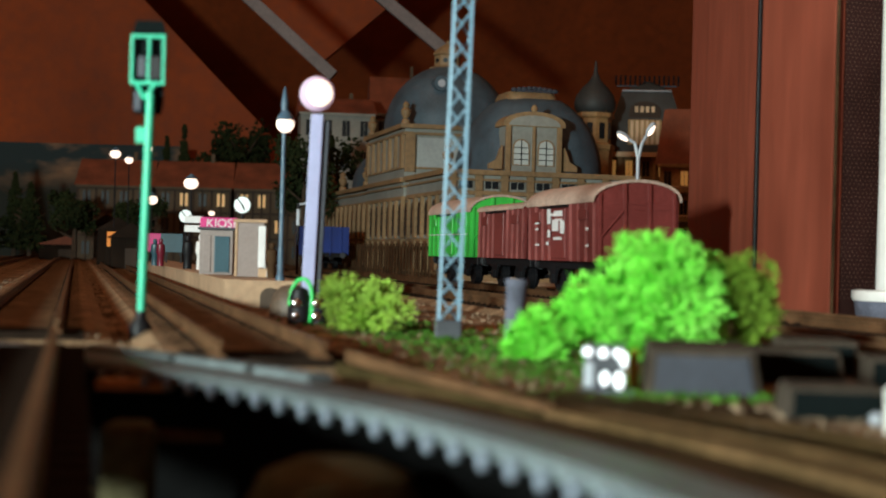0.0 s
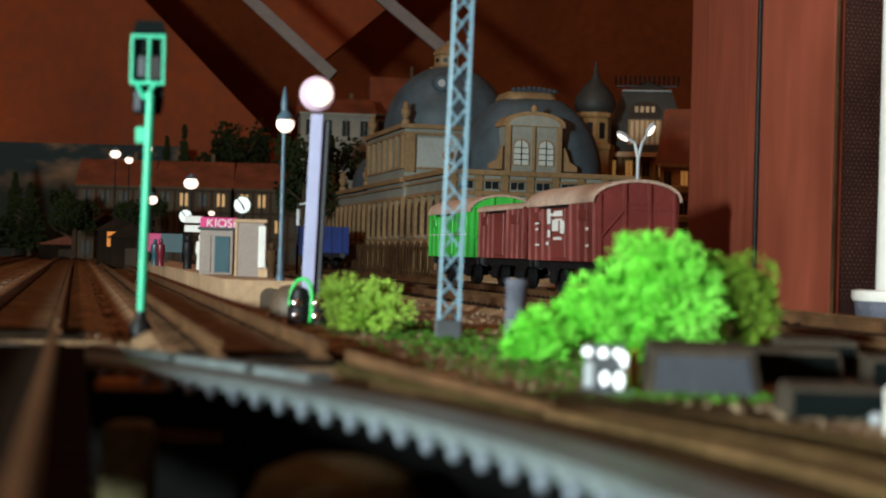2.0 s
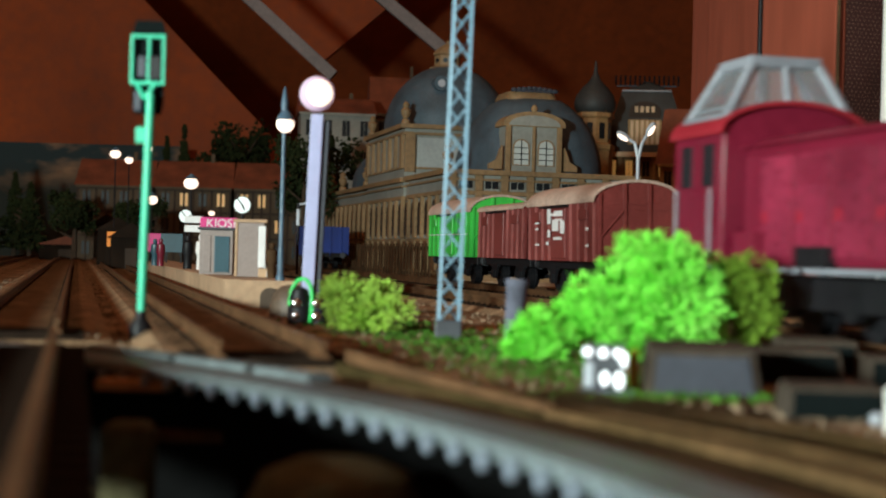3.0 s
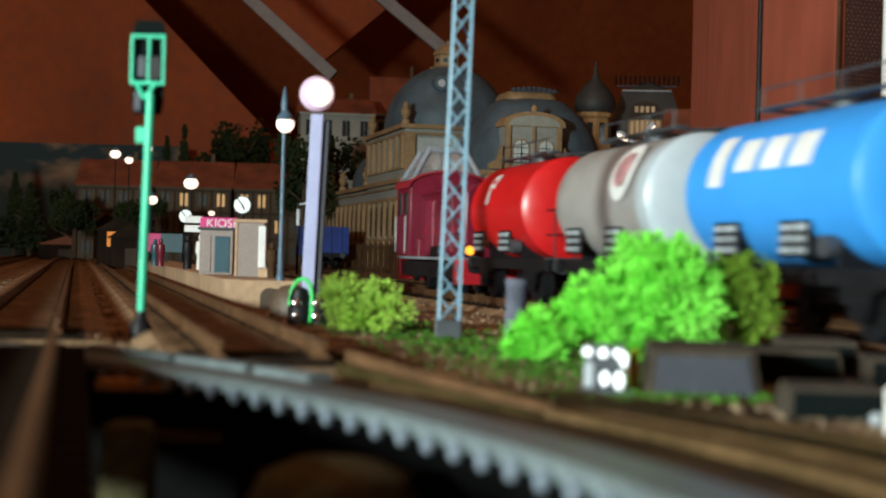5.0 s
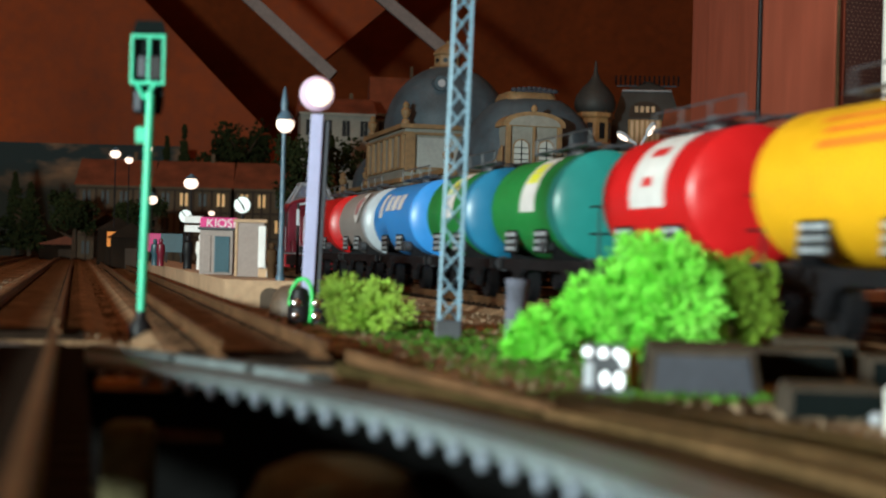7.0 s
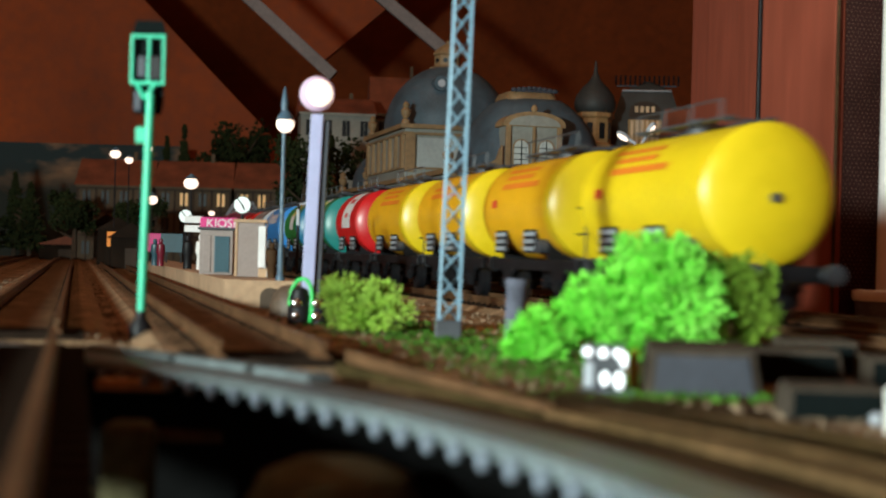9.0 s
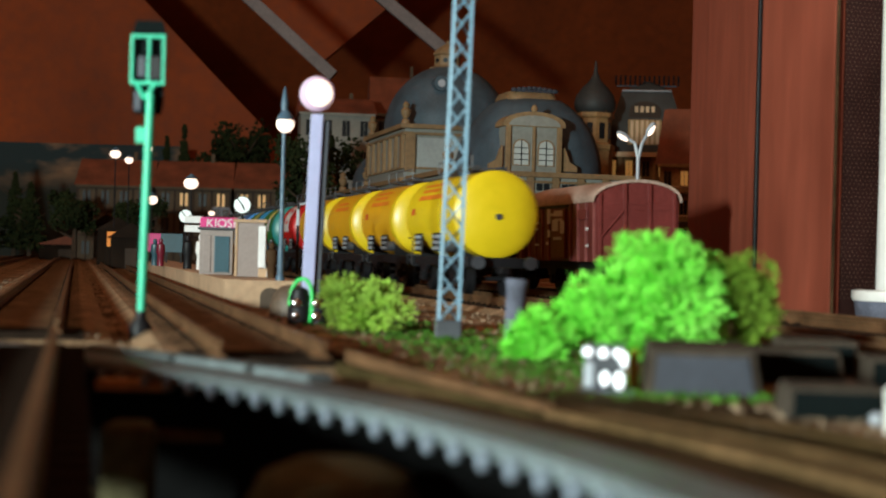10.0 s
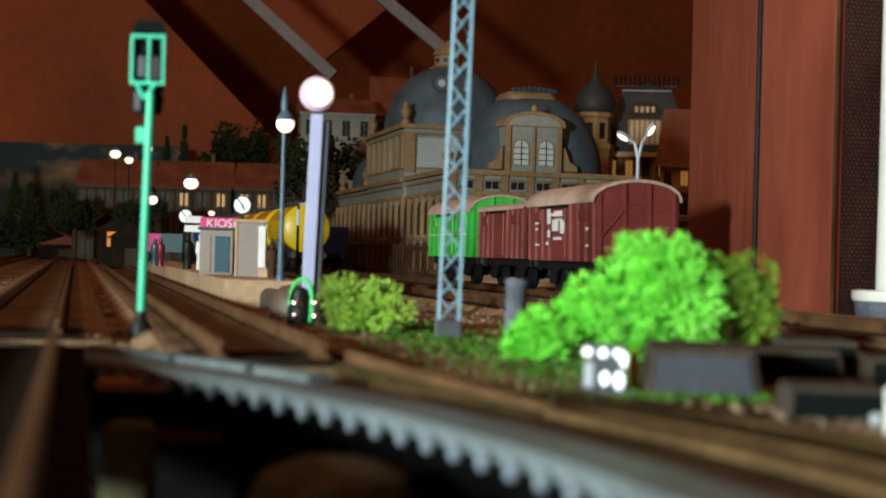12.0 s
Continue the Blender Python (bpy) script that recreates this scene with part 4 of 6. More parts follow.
def far_lamp(x, y, z, r, words="small glowing globe lamp on a thin pole"):
    v = thing("yard_lamp", pose(x, y, 0), words, "lamp", "far yard lamps")
    bar("pole", (0, 0, 0), (0, 0, z), 0.0005, BLACK, v)
    bm = bmesh.new()
    ball(bm, (0, -0.001, z), (r * 1.15, r, r * 0.9), 16)
    part("globe", bm, BULB, v, "glowing globe", smooth=True)
    bm = bmesh.new()
    lathe(bm, [(r * 1.1, z + r * 0.7), (r * 0.5, z + r * 1.2), (0.0004, z + r * 1.5)], 12)
    part("hood", bm, STEELBLUE, v, smooth=True)


def station_clock(x, y, z, r, foot):
    v = thing("station_clock", pose(x, y, foot), "round white platform clock on a dark post", "clock", "platform clocks")
    bar("post", (0, 0.0006, 0), (0, 0.0006, z - foot), 0.0006, BLACK, v)
    bm = bmesh.new()
    rod(bm, (0, 0.0009, z - foot), (0, -0.0004, z - foot), r, n=28)
    c = part("case", bm, BLACK, v, smooth=True)
    bm = bmesh.new()
    rod(bm, (0, -0.0004, z - foot), (0, -0.0007, z - foot), r * 0.92, n=28)
    part("dial", bm, CLOCKFACE, c, "white dial with added glow", smooth=True)
    for dx, dz, w in ((-0.55, 0.72, 0.00022), (0.28, -0.55, 0.0003)):
        bar("clock_pointer", (0, -0.00085, z - foot), (dx * r, -0.00085, z - foot + dz * r), w, BLACK, c, n=4)


def kiosk():
    v = thing("kiosk", pose(-0.0865, 0.560, 0.0094, 0, 0, 6), "small grey platform kiosk with a magenta sign", "kiosk")
    blk("kiosk_body", (0, 0.006, 0.0085), (0.0126, 0.0130, 0.0170), KIOSKGREY, v)
    blk("roof", (0, 0.0055, 0.0176), (0.0142, 0.0155, 0.0010), DARKGREY, v)
    blk("shutter", (0.0022, -0.0007, 0.0078), (0.0058, 0.0005, 0.0138), TEAL, v)
    blk("door_frame", (-0.0035, -0.0007, 0.0080), (0.0030, 0.0004, 0.0140), KIOSKGREY, v)
    s = blk("sign", (0.0008, -0.0014, 0.0196), (0.0140, 0.0012, 0.0044), PINK, v, "magenta sign with white letters")
    text("KIOSK", 0.0046, s, (-0.0040, -0.0021, 0.0181), LETTER)
    p = thing("advertising_pillar", pose(-0.0697, 0.530, 0.0094, 0, 0, 6), "tall beige booth pillar with pale poster panel", "booth")
    blk("body", (0, 0.004, 0.0098), (0.0104, 0.0090, 0.0196), KIOSKGREY, p)
    blk("cap", (0, 0.004, 0.0202), (0.0122, 0.0106, 0.0012), PLATFORM, p)
    blk("edge_strip", (-0.0049, -0.0006, 0.0098), (0.0010, 0.0006, 0.0196), PLATFORM, p)
    blk("poster", (0.0056, 0.0020, 0.0104), (0.0006, 0.0050, 0.0150), LETTER, p, "pale glossy poster")
    blk("poster", (0.0043, -0.0008, 0.0110), (0.0026, 0.0004, 0.0150), LETTER, p, "pale glossy poster")
    w = thing("leaning_board", pose(-0.0612, 0.522, 0.0094, -14, 8, 12), "small white board leaning beside the booth", "board")
    blk("board", (0, 0, 0.0031), (0.0030, 0.0005, 0.0062), WHITE, w)
    blk("plinth", (0.0062, -0.0030, 0.0016), (0.0060, 0.0030, 0.0032), PLATFORM, p)


def text(words, size, parent, where, material, turn=0):
    c = bpy.data.curves.new("letters", "FONT")
    c.body, c.size, c.extrude = words, size, 0.0001
    c.materials.append(material)
    ob = new("letters", c)
    ob.parent = parent
    ob.matrix_basis = pose(*where, 90, 0, turn)
    return ob


def platform():
    v = thing("station_platform", along(0, 0), "sandy concrete station platform with a square end", "platform", kind="structure")
    bm = bmesh.new()
    prism(bm, [(0.047, 0), (0.0715, 0), (0.0715, 0.0088), (0.047, 0.0088)], 0.478, 2.2)
    part("platform_body", bm, PLATFORM, v)
    for k in range(60):
        y = 0.478 + k * 0.0285
        blk("edge_slab", (0.0495, y + 0.0139, 0.0091), (0.0062, 0.0276, 0.0008), PLATFORM, v, bevel=0.0002)
    blk("platform_top", (0.0621, 1.339, 0.0090), (0.0188, 1.722, 0.0006), PLATFORM, v, bevel=0)
    bm = bmesh.new()
    prism(bm, arch(0.0585, 0.0650, 0.0002, 0.0040, 0.0030), 0.4772, 0.4785)
    part("arched_niche", bm, RUBBERBROWN, v, "dark arched opening")


def figurine(x, y, z, h, material, words):
    bm = bmesh.new()
    lathe(bm, [(h * 0.13, 0), (h * 0.12, h * 0.4), (h * 0.17, h * 0.5), (h * 0.15, h * 0.78), (h * 0.06, h * 0.83), (h * 0.09, h * 0.90), (h * 0.07, h * 0.98), (h * 0.02, h)], 10)
    ob = part("figurine", bm, material, smooth=True)
    ob.location = (x, y, z)
    tagged(ob, words, "figurine", "platform figurines")


def lineside():
    # stub post, cap with green wire, dome, dwarf signal, blocks by the pit
    v = thing("concrete_post", pose(0.0158, 0.322, 0, 0, 3, 0), "weathered grey concrete stub post", "post")
    bm = bmesh.new()
    lathe(bm, [(0.0021, 0), (0.0022, 0.008), (0.0024, 0.0125), (0.0027, 0.0134), (0.0026, 0.0142)], 14)
    part("shaft", bm, STONEPOST, v, smooth=True)
    v = thing("buffer_lamp_pair", pose(-0.0372, 0.385, 0), "black glossy twin insulator housings with green wire", "cable terminal")
    for x, h, r in ((0, 0.0098, 0.0031), (0.0052, 0.0068, 0.0021)):
        bm = bmesh.new()
        lathe(bm, [(r, 0), (r, h * 0.45), (r * 0.8, h * 0.55), (r * 0.9, h * 0.7), (r * 0.7, h * 0.92), (r * 0.2, h)], 16, (x, 0))
        h1 = part("housing", bm, BLACK, v, smooth=True)
        # Bright beads added where the glossy housings show white glints.
        for z, w in ((0.0055, 0.0014), (0.0022, 0.0014)):
            bm = bmesh.new()
            ball(bm, (x - 0.0006, -r * 0.86, z), (w, 0.0006, w * 0.9), 12)
            part("glint_bead", bm, CHROME, h1, "bright metal bead in place of a glint", smooth=True)
    cu = bpy.data.curves.new("wire", "CURVE")
    cu.dimensions, cu.bevel_depth, cu.bevel_resolution = "3D", 0.00055, 3
    sp = cu.splines.new("NURBS")
    pts = [(-0.0026, 0, 0.0040), (-0.0026, 0, 0.0095), (0.0000, 0, 0.0128), (0.0036, -0.001, 0.0110), (0.0034, -0.001, 0.0040), (0.0030, -0.002, 0.0005)]
    sp.points.add(len(pts) - 1)
    for p, q in zip(sp.points, pts):
        p.co = (*q, 1)
    sp.use_endpoint_u = True
    cu.materials.append(WIRE)
    w = new("wire", cu)
    w.parent = v
    bm = bmesh.new()
    lathe(bm, [(0.0068, 0), (0.0067, 0.004), (0.0058, 0.0068), (0.0035, 0.0088), (0.0008, 0.0093)], 20)
    ob = part("rounded_mound", bm, RUBBERBROWN, smooth=True)
    ob.location = (-0.0435, 0.430, 0)
    tagged(ob, "dark brown rounded lineside mound", "mound")
    v = thing("dwarf_signal", pose(0.0234, 0.206, 0.0006, 0, 0, -8), "black dwarf signal with glowing white lenses", "railway signal")
    blk("case", (-0.0002, 0.0012, 0.0034), (0.0056, 0.0022, 0.0062), DARKGREY, v)
    blk("footing", (0, 0.0012, -0.0002), (0.0076, 0.0030, 0.0008), STONEPOST, v)
    for x, z, rx, rz in ((-0.0002, 0.0017, 0.0006, 0.0010), (0.0018, 0.0015, 0.0007, 0.0012), (-0.0027, 0.0054, 0.0007, 0.0006), (-0.0005, 0.0053, 0.0006, 0.0007), (0.0016, 0.0053, 0.0007, 0.0006), (0.0024, 0.0044, 0.0005, 0.0011)):
        bm = bmesh.new()
        ball(bm, (x, 0, z), (rx, 0.0006, rz), 14)
        part("lens", bm, SIGNAL_WHITE, v, "glowing white lens", smooth=True)
    blk("side_plate", (-0.0024, 0.0000, 0.0022), (0.0014, 0.0006, 0.0036), PALEGREY, v)
    ob = thing("yellow_stake", pose(0.0283, 0.214, 0), "small yellow lineside stake", "stake")
    blk("stake", (0, 0, 0.003), (0.0014, 0.0012, 0.006), mat("yellow_paint", (0.45, 0.40, 0.03), 0.5), ob)
    # low blocks of the pit surround
    def segment(x, y, z, w, d, h, turn, face, words):
        s = thing("pit_edge_block", pose(x, y, z, 0, 0, turn), words, "edge block", "turntable edge blocks")
        bm = bmesh.new()
        prism(bm, [(-w / 2, 0), (w / 2, 0), (w / 2 * 0.86, h), (-w / 2 * 0.92, h)], 0, d)
        part("block", bm, EDGEBLOCK, s, bevel=0.0006)
        # Flat front plate; the near-black ones stand for the shade inside recesses.
        bm = bmesh.new()
        prism(bm, [(-w * 0.42, h * 0.10), (w * 0.42, h * 0.10), (w * 0.36, h * 0.84), (-w * 0.40, h * 0.84)], -0.0005, 0.0003)
        part("face_plate", bm, face, s, "dark plate on the front face")
        return s
    segment(0.0368, 0.204, 0, 0.0165, 0.020, 0.0070, -6, SLATE, "slate grey faced edge block of the turntable")
    segment(0.0562, 0.231, 0, 0.0158, 0.012, 0.0056, -6, PLATEBLACK, "brown edge block with dark plate for recess shade")
    segment(0.0488, 0.179, 0, 0.0134, 0.010, 0.0042, -6, PLATEBLACK, "brown edge block with dark plate for recess shade")
    segment(0.0650, 0.250, 0, 0.0140, 0.016, 0.0062, -6, PLATEBLACK, "brown edge block with dark plate for recess shade")
    segment(0.0725, 0.226, 0, 0.0135, 0.012, 0.0050, -6, PLATEBLACK, "brown edge block with dark plate for recess shade")
    for x, y, r in ((0.0462, 0.196, 0.0009), (0.0510, 0.171, 0.0008)):
        bm = bmesh.new()
        ball(bm, (0, 0, 0.0012), r, 12)
        ob = part("contact_stud", bm, PALEGREY, smooth=True)
        ob.location = (x, y, 0)
        tagged(ob, "small pale contact stud by the pit", "stud", "contact studs")
    # White peg added for a small blue-white glint on the ground.
    bar_ob = thing("glint_stake", pose(0.0516, 0.166, 0), "short white stake in place of a glint", "stake")
    blk("stake", (0, 0, 0.0027), (0.0020, 0.0016, 0.0054), WHITE, bar_ob)
    # kerb strips behind the rim
    bm = bmesh.new()
    ring(bm, [(PITR + 0.0012, 0.0), (PITR + 0.0012, 0.0013), (PITR + 0.0050, 0.0013), (PITR + 0.0050, 0.0)], 160)
    ob = part("pit_kerb", bm, BROWNBEAM)
    ob.location = PITC
    tagged(ob, "brown raised kerb ring around the turntable", "kerb", kind="structure")
    for a0, a1 in ((0.622, 0.672), (0.679, 0.745), (0.750, 0.83)):
        bm = bmesh.new()
        prof = [(PITR + 0.0010, 0.0), (PITR + 0.0010, 0.0020), (PITR + 0.0014, 0.0024), (PITR + 0.0044, 0.0024), (PITR + 0.0048, 0.0020), (PITR + 0.0048, 0.0)]
        loft(bm, [[(r * math.cos(a0 + (a1 - a0) * i / 12), r * math.sin(a0 + (a1 - a0) * i / 12), z) for r, z in prof] for i in range(13)])
        ob = part("rim_segment", bm, RIM, smooth=True)
        ob.location = PITC
        tagged(ob, "grey moulded rim segment beside the turntable pit", "rim segment", "rim segments", "structure")
    for r0, z1, w1, end in ((0.0115, 0.0016, 0.0030, 0.66), (0.0205, 0.0012, 0.0016, 0.58), (0.0320, 0.0016, 0.0022, 0.50)):
        bm = bmesh.new()
        prof = [(r0, 0.0), (r0, z1 - 0.0004), (r0 + 0.0004, z1), (r0 + w1 - 0.0004, z1), (r0 + w1, z1 - 0.0004), (r0 + w1, 0.0)]
        rows = []
        for i in range(61):
            t = -0.35 + (end + 0.35) * i / 60
            low = min(1.0, (60 - i) / 12)
            rows.append([((PITR + r) * math.cos(t), (PITR + r) * math.sin(t), z * low + 0.00062 * (1 - low)) for r, z in prof])
        loft(bm, rows)
        ob = part("curved_rail", bm, WORNTAN, smooth=True)
        ob.location = PITC
        tagged(ob, "worn brown curved rail strip round the turntable", "rail", "curved rail strips", "structure")
    bm = bmesh.new()
    prof = [(PITR + 0.0052, 0.0), (PITR + 0.0052, 0.0006), (PITR + 0.0380, 0.0006), (PITR + 0.0380, 0.0)]
    loft(bm, [[(r * math.cos(-0.35 + 0.93 * i / 60), r * math.sin(-0.35 + 0.93 * i / 60), z) for r, z in prof] for i in range(61)])
    ob = part("curved_track_bed", bm, CURVEBED)
    ob.location = PITC
    tagged(ob, "dark olive track bed curving round the turntable", "track bed", kind="structure")
    # the outer rail of the platform track swings out past the pit
    swing = thing("swinging_rail", Matrix(), "rusty rail on a dark base curving past the turntable", "rail", kind="structure")
    for name, m, w0, z0, z1, z2 in (("rail_base", CURVEBED, 0.0020, 0.0, 0.0020, 0.0012), ("rail_head", RAIL, 0.0005, 0.0012, 0.0040, 0.0021)):
        bm = bmesh.new()
        rows = []
        for i in range(25):
            s = 0.2355 - 0.060 * i / 24
            a0 = 0.03925 + 0.55 * max(0.0, 0.27 - s) ** 1.5
            top = z1 + (z2 - z1) * i / 24
            rows.append([(a0 + U.x * s + x, U.y * s, z) for x, z in ((-w0, z0), (w0, z0), (w0 * 0.9, top), (-w0 * 0.9, top))])
        loft(bm, rows)
        part(name, bm, m, swing)
    bm = bmesh.new()
    rnd = random.Random(8)
    for k in range(2600):
        s, o = rnd.uniform(0.20, 0.42), rnd.gauss(0, 0.010)
        p = Vector((0.083 + o + U.x * s, U.y * s, 0.0003))
        if (p - PITC).length < PITR + 0.008:
            continue
        g = rnd.uniform(0.0004, 0.0012)
        a = bm.verts.new(p + Vector((-g * 0.4, 0, 0)))
        b = bm.verts.new(p + Vector((g * 0.4, rnd.uniform(-g, g), 0)))
        e = bm.verts.new(p + Vector((rnd.uniform(-g, g), rnd.uniform(-g, g), g * 0.9)))
        bm.faces.new((a, b, e))
    gb = bmesh.new()
    for k in range(9000):
        s, a0 = 0.16 + 0.65 * rnd.random() ** 1.6, rnd.uniform(-0.10, 0.20)
        p = Vector((a0 + U.x * s, U.y * s, 0.0))
        if (p - PITC).length < PITR + 0.011:
            continue
        near = min(abs(a0 - t) for t in (-0.066, -0.0118, 0.031, TRAIN_A))
        if near < 0.0142 or 0.0455 < a0 < 0.073 and s > 0.475:
            continue
        g = rnd.uniform(0.00025, 0.0008)
        z = 0.0017 if near < 0.0165 else 0.0
        m = Matrix.LocRotScale(p + Vector((0, 0, z + g * 0.3)), Euler((rnd.uniform(0, 6), rnd.uniform(0, 6), rnd.uniform(0, 6))), (g, g * 0.8, g * 0.7))
        bv = [gb.verts.new(m @ Vector(t)) for t in ((1, 0, 0), (-1, 0.2, 0), (0, 1, 0.1), (0.1, -1, 0), (0, 0.1, 1), (0, 0, -1))]
        for a, b, e in ((0, 2, 4), (2, 1, 4), (1, 3, 4), (3, 0, 4), (2, 0, 5), (1, 2, 5), (3, 1, 5), (0, 3, 5)):
            gb.faces.new((bv[a], bv[b], bv[e]))
    tagged(part("gravel", gb, GRAVEL), "loose brown gravel between the tracks", "gravel", kind="stuff")
    tagged(part("moss", bm, MOSS), "green moss and grass scatter", "grass", kind="stuff")


def cabinet():
    v = thing("brown_cabinet", pose(0, 0, 0), "tall brown board cabinet with a perforated side", "cabinet")
    def panel(name, x0, y0, x1, y1, material, t=0.004, h=0.62):
        a, b = Vector((x0, y0, 0)), Vector((x1, y1, 0))
        m = Matrix.Translation((a + b) / 2) @ pose(0, 0, 0, 0, 0, math.degrees(math.atan2(y1 - y0, x1 - x0)))
        return blk(name, (0, t / 2, h / 2), ((b - a).length, t, h), material, v, bevel=0.0008, m=m)
    panel("door_panel", 0.1163, 0.700, 0.1175, 0.556, PANEL)
    panel("front_panel", 0.1178, 0.552, 0.1322, 0.501, PANEL)
    blk("corner_strip", (0.1330, 0.5005, 0.31), (0.0010, 0.0016, 0.62), BROWNBEAM, v)
    blk("seam_strip", (0.1172, 0.5525, 0.31), (0.0012, 0.0030, 0.62), BLACK, v)
    side = panel("perforated_panel", 0.1335, 0.502, 0.1850, 0.520, mat("dark_brown_mesh", (0.050, 0.020, 0.017), 0.7, scale=200, vary=0.3, spec=0.1))
    # Lighter discs paint the glints of the perforated mesh.
    bm = bmesh.new()
    for i in range(30):
        for j in range(150):
            x, z = -0.0260 + i * 0.00176 + (j % 2) * 0.00088, 0.008 + 0.00145 * j
            ring5 = [bm.verts.new((x + 0.00024 * math.cos(q), -0.00022, z + 0.00024 * math.sin(q))) for q in (0.3, 1.557, 2.813, 4.07, 5.327)]
            bm.faces.new(ring5)
    tagged(part("perforation", bm, mat("painted_mesh_glint", (0.24, 0.13, 0.09), 0.5, vary=0.3), side), kind="stuff")
    blk("back_panel", (0.162, 0.70, 0.31), (0.09, 0.004, 0.62), PANEL, v)
    w = thing("white_tower", pose(0.1532, 0.497, 0), "white round tower on a pale chipped base", "tower")
    bm = bmesh.new()
    lathe(bm, [(0.0062, 0.0105), (0.0060, 0.05), (0.0058, 0.16)], 28)
    part("shaft", bm, WHITE, w, smooth=True)
    bm = bmesh.new()
    lathe(bm, [(0.0118, 0.0), (0.0126, 0.003), (0.0132, 0.0072), (0.0138, 0.0085), (0.0136, 0.0106), (0.0120, 0.0110)], 28)
    part("base", bm, STONEPOST, w, smooth=True)
    bm = bmesh.new()
    ring(bm, [(0.0136, 0.0074), (0.0141, 0.0086), (0.0139, 0.0108), (0.0120, 0.0112), (0.0120, 0.0074)], 28)
    part("base_lip", bm, WHITE, w, smooth=True)

# ---- buildings ----


def arched_window(parent, m, w, h, material=None, frame_mat=None, bars=True):
    """A window on a wall whose outside is local -y; origin at the sill's middle."""
    bm = bmesh.new()
    prism(bm, arch(-w / 2 - 0.0009, w / 2 + 0.0009, 0, h, w / 2 + 0.0009, 8), -0.0007, 0.0004)
    f = part("window", bm, frame_mat or SAND, parent, m=m)
    bm = bmesh.new()
    prism(bm, arch(-w / 2, w / 2, 0.0006, h, w / 2, 8), -0.0009, -0.0002)
    part("pane", bm, material or DARKGLASS, f)
    if bars:
        bm = bmesh.new()
        box(bm, (0, -0.0011, h / 2 + w / 4), (0.0006, 0.0005, h + w / 2))
        for k in (0.33, 0.66, 1.0):
            box(bm, (0, -0.0011, h * k), (w, 0.0005, 0.0006))
        part("glazing_bar", bm, BLACK, f)
    return f


def square_window(parent, m, w, h, pane=None, frame_mat=None):
    f = blk("window", (0, 0, h / 2), (w + 0.0016, 0.0010, h + 0.0016), frame_mat or PLASTER, parent, bevel=0, m=m)
    blk("pane", (0, -0.0004, h / 2), (w, 0.0006, h), pane or DARKGLASS, f, bevel=0)
    blk("glazing_bar", (0, -0.0008, h / 2), (0.0005, 0.0004, h), frame_mat or PLASTER, f, bevel=0)
    return f


def dome(bm, c, hx, hy, z0, z1, cut, power=2.6):
    """A four-sided swelling roof with soft corners, cut flat at the top."""
    rings = []
    for i in range(11):
        t = cut * i / 10
        k = math.cos(t * math.pi / 2)
        z = z0 + (z1 - z0) * math.sin(t * math.pi / 2) / math.sin(cut * math.pi / 2)
        rr = []
        for j in range(32):
            a = 2 * math.pi * j / 32
            ca, sa = math.cos(a), math.sin(a)
            q = (abs(ca) ** power + abs(sa) ** power) ** (-1 / power)
            rr.append((c[0] + hx * k * q * ca, c[1] + hy * k * q * sa, z))
        rings.append(rr)
    loft(bm, rings)


def side_pose(y, z):
    """On the long wall at local x = 0, facing the tracks."""
    return pose(-0.0001, y, z, 0, 0, -90)


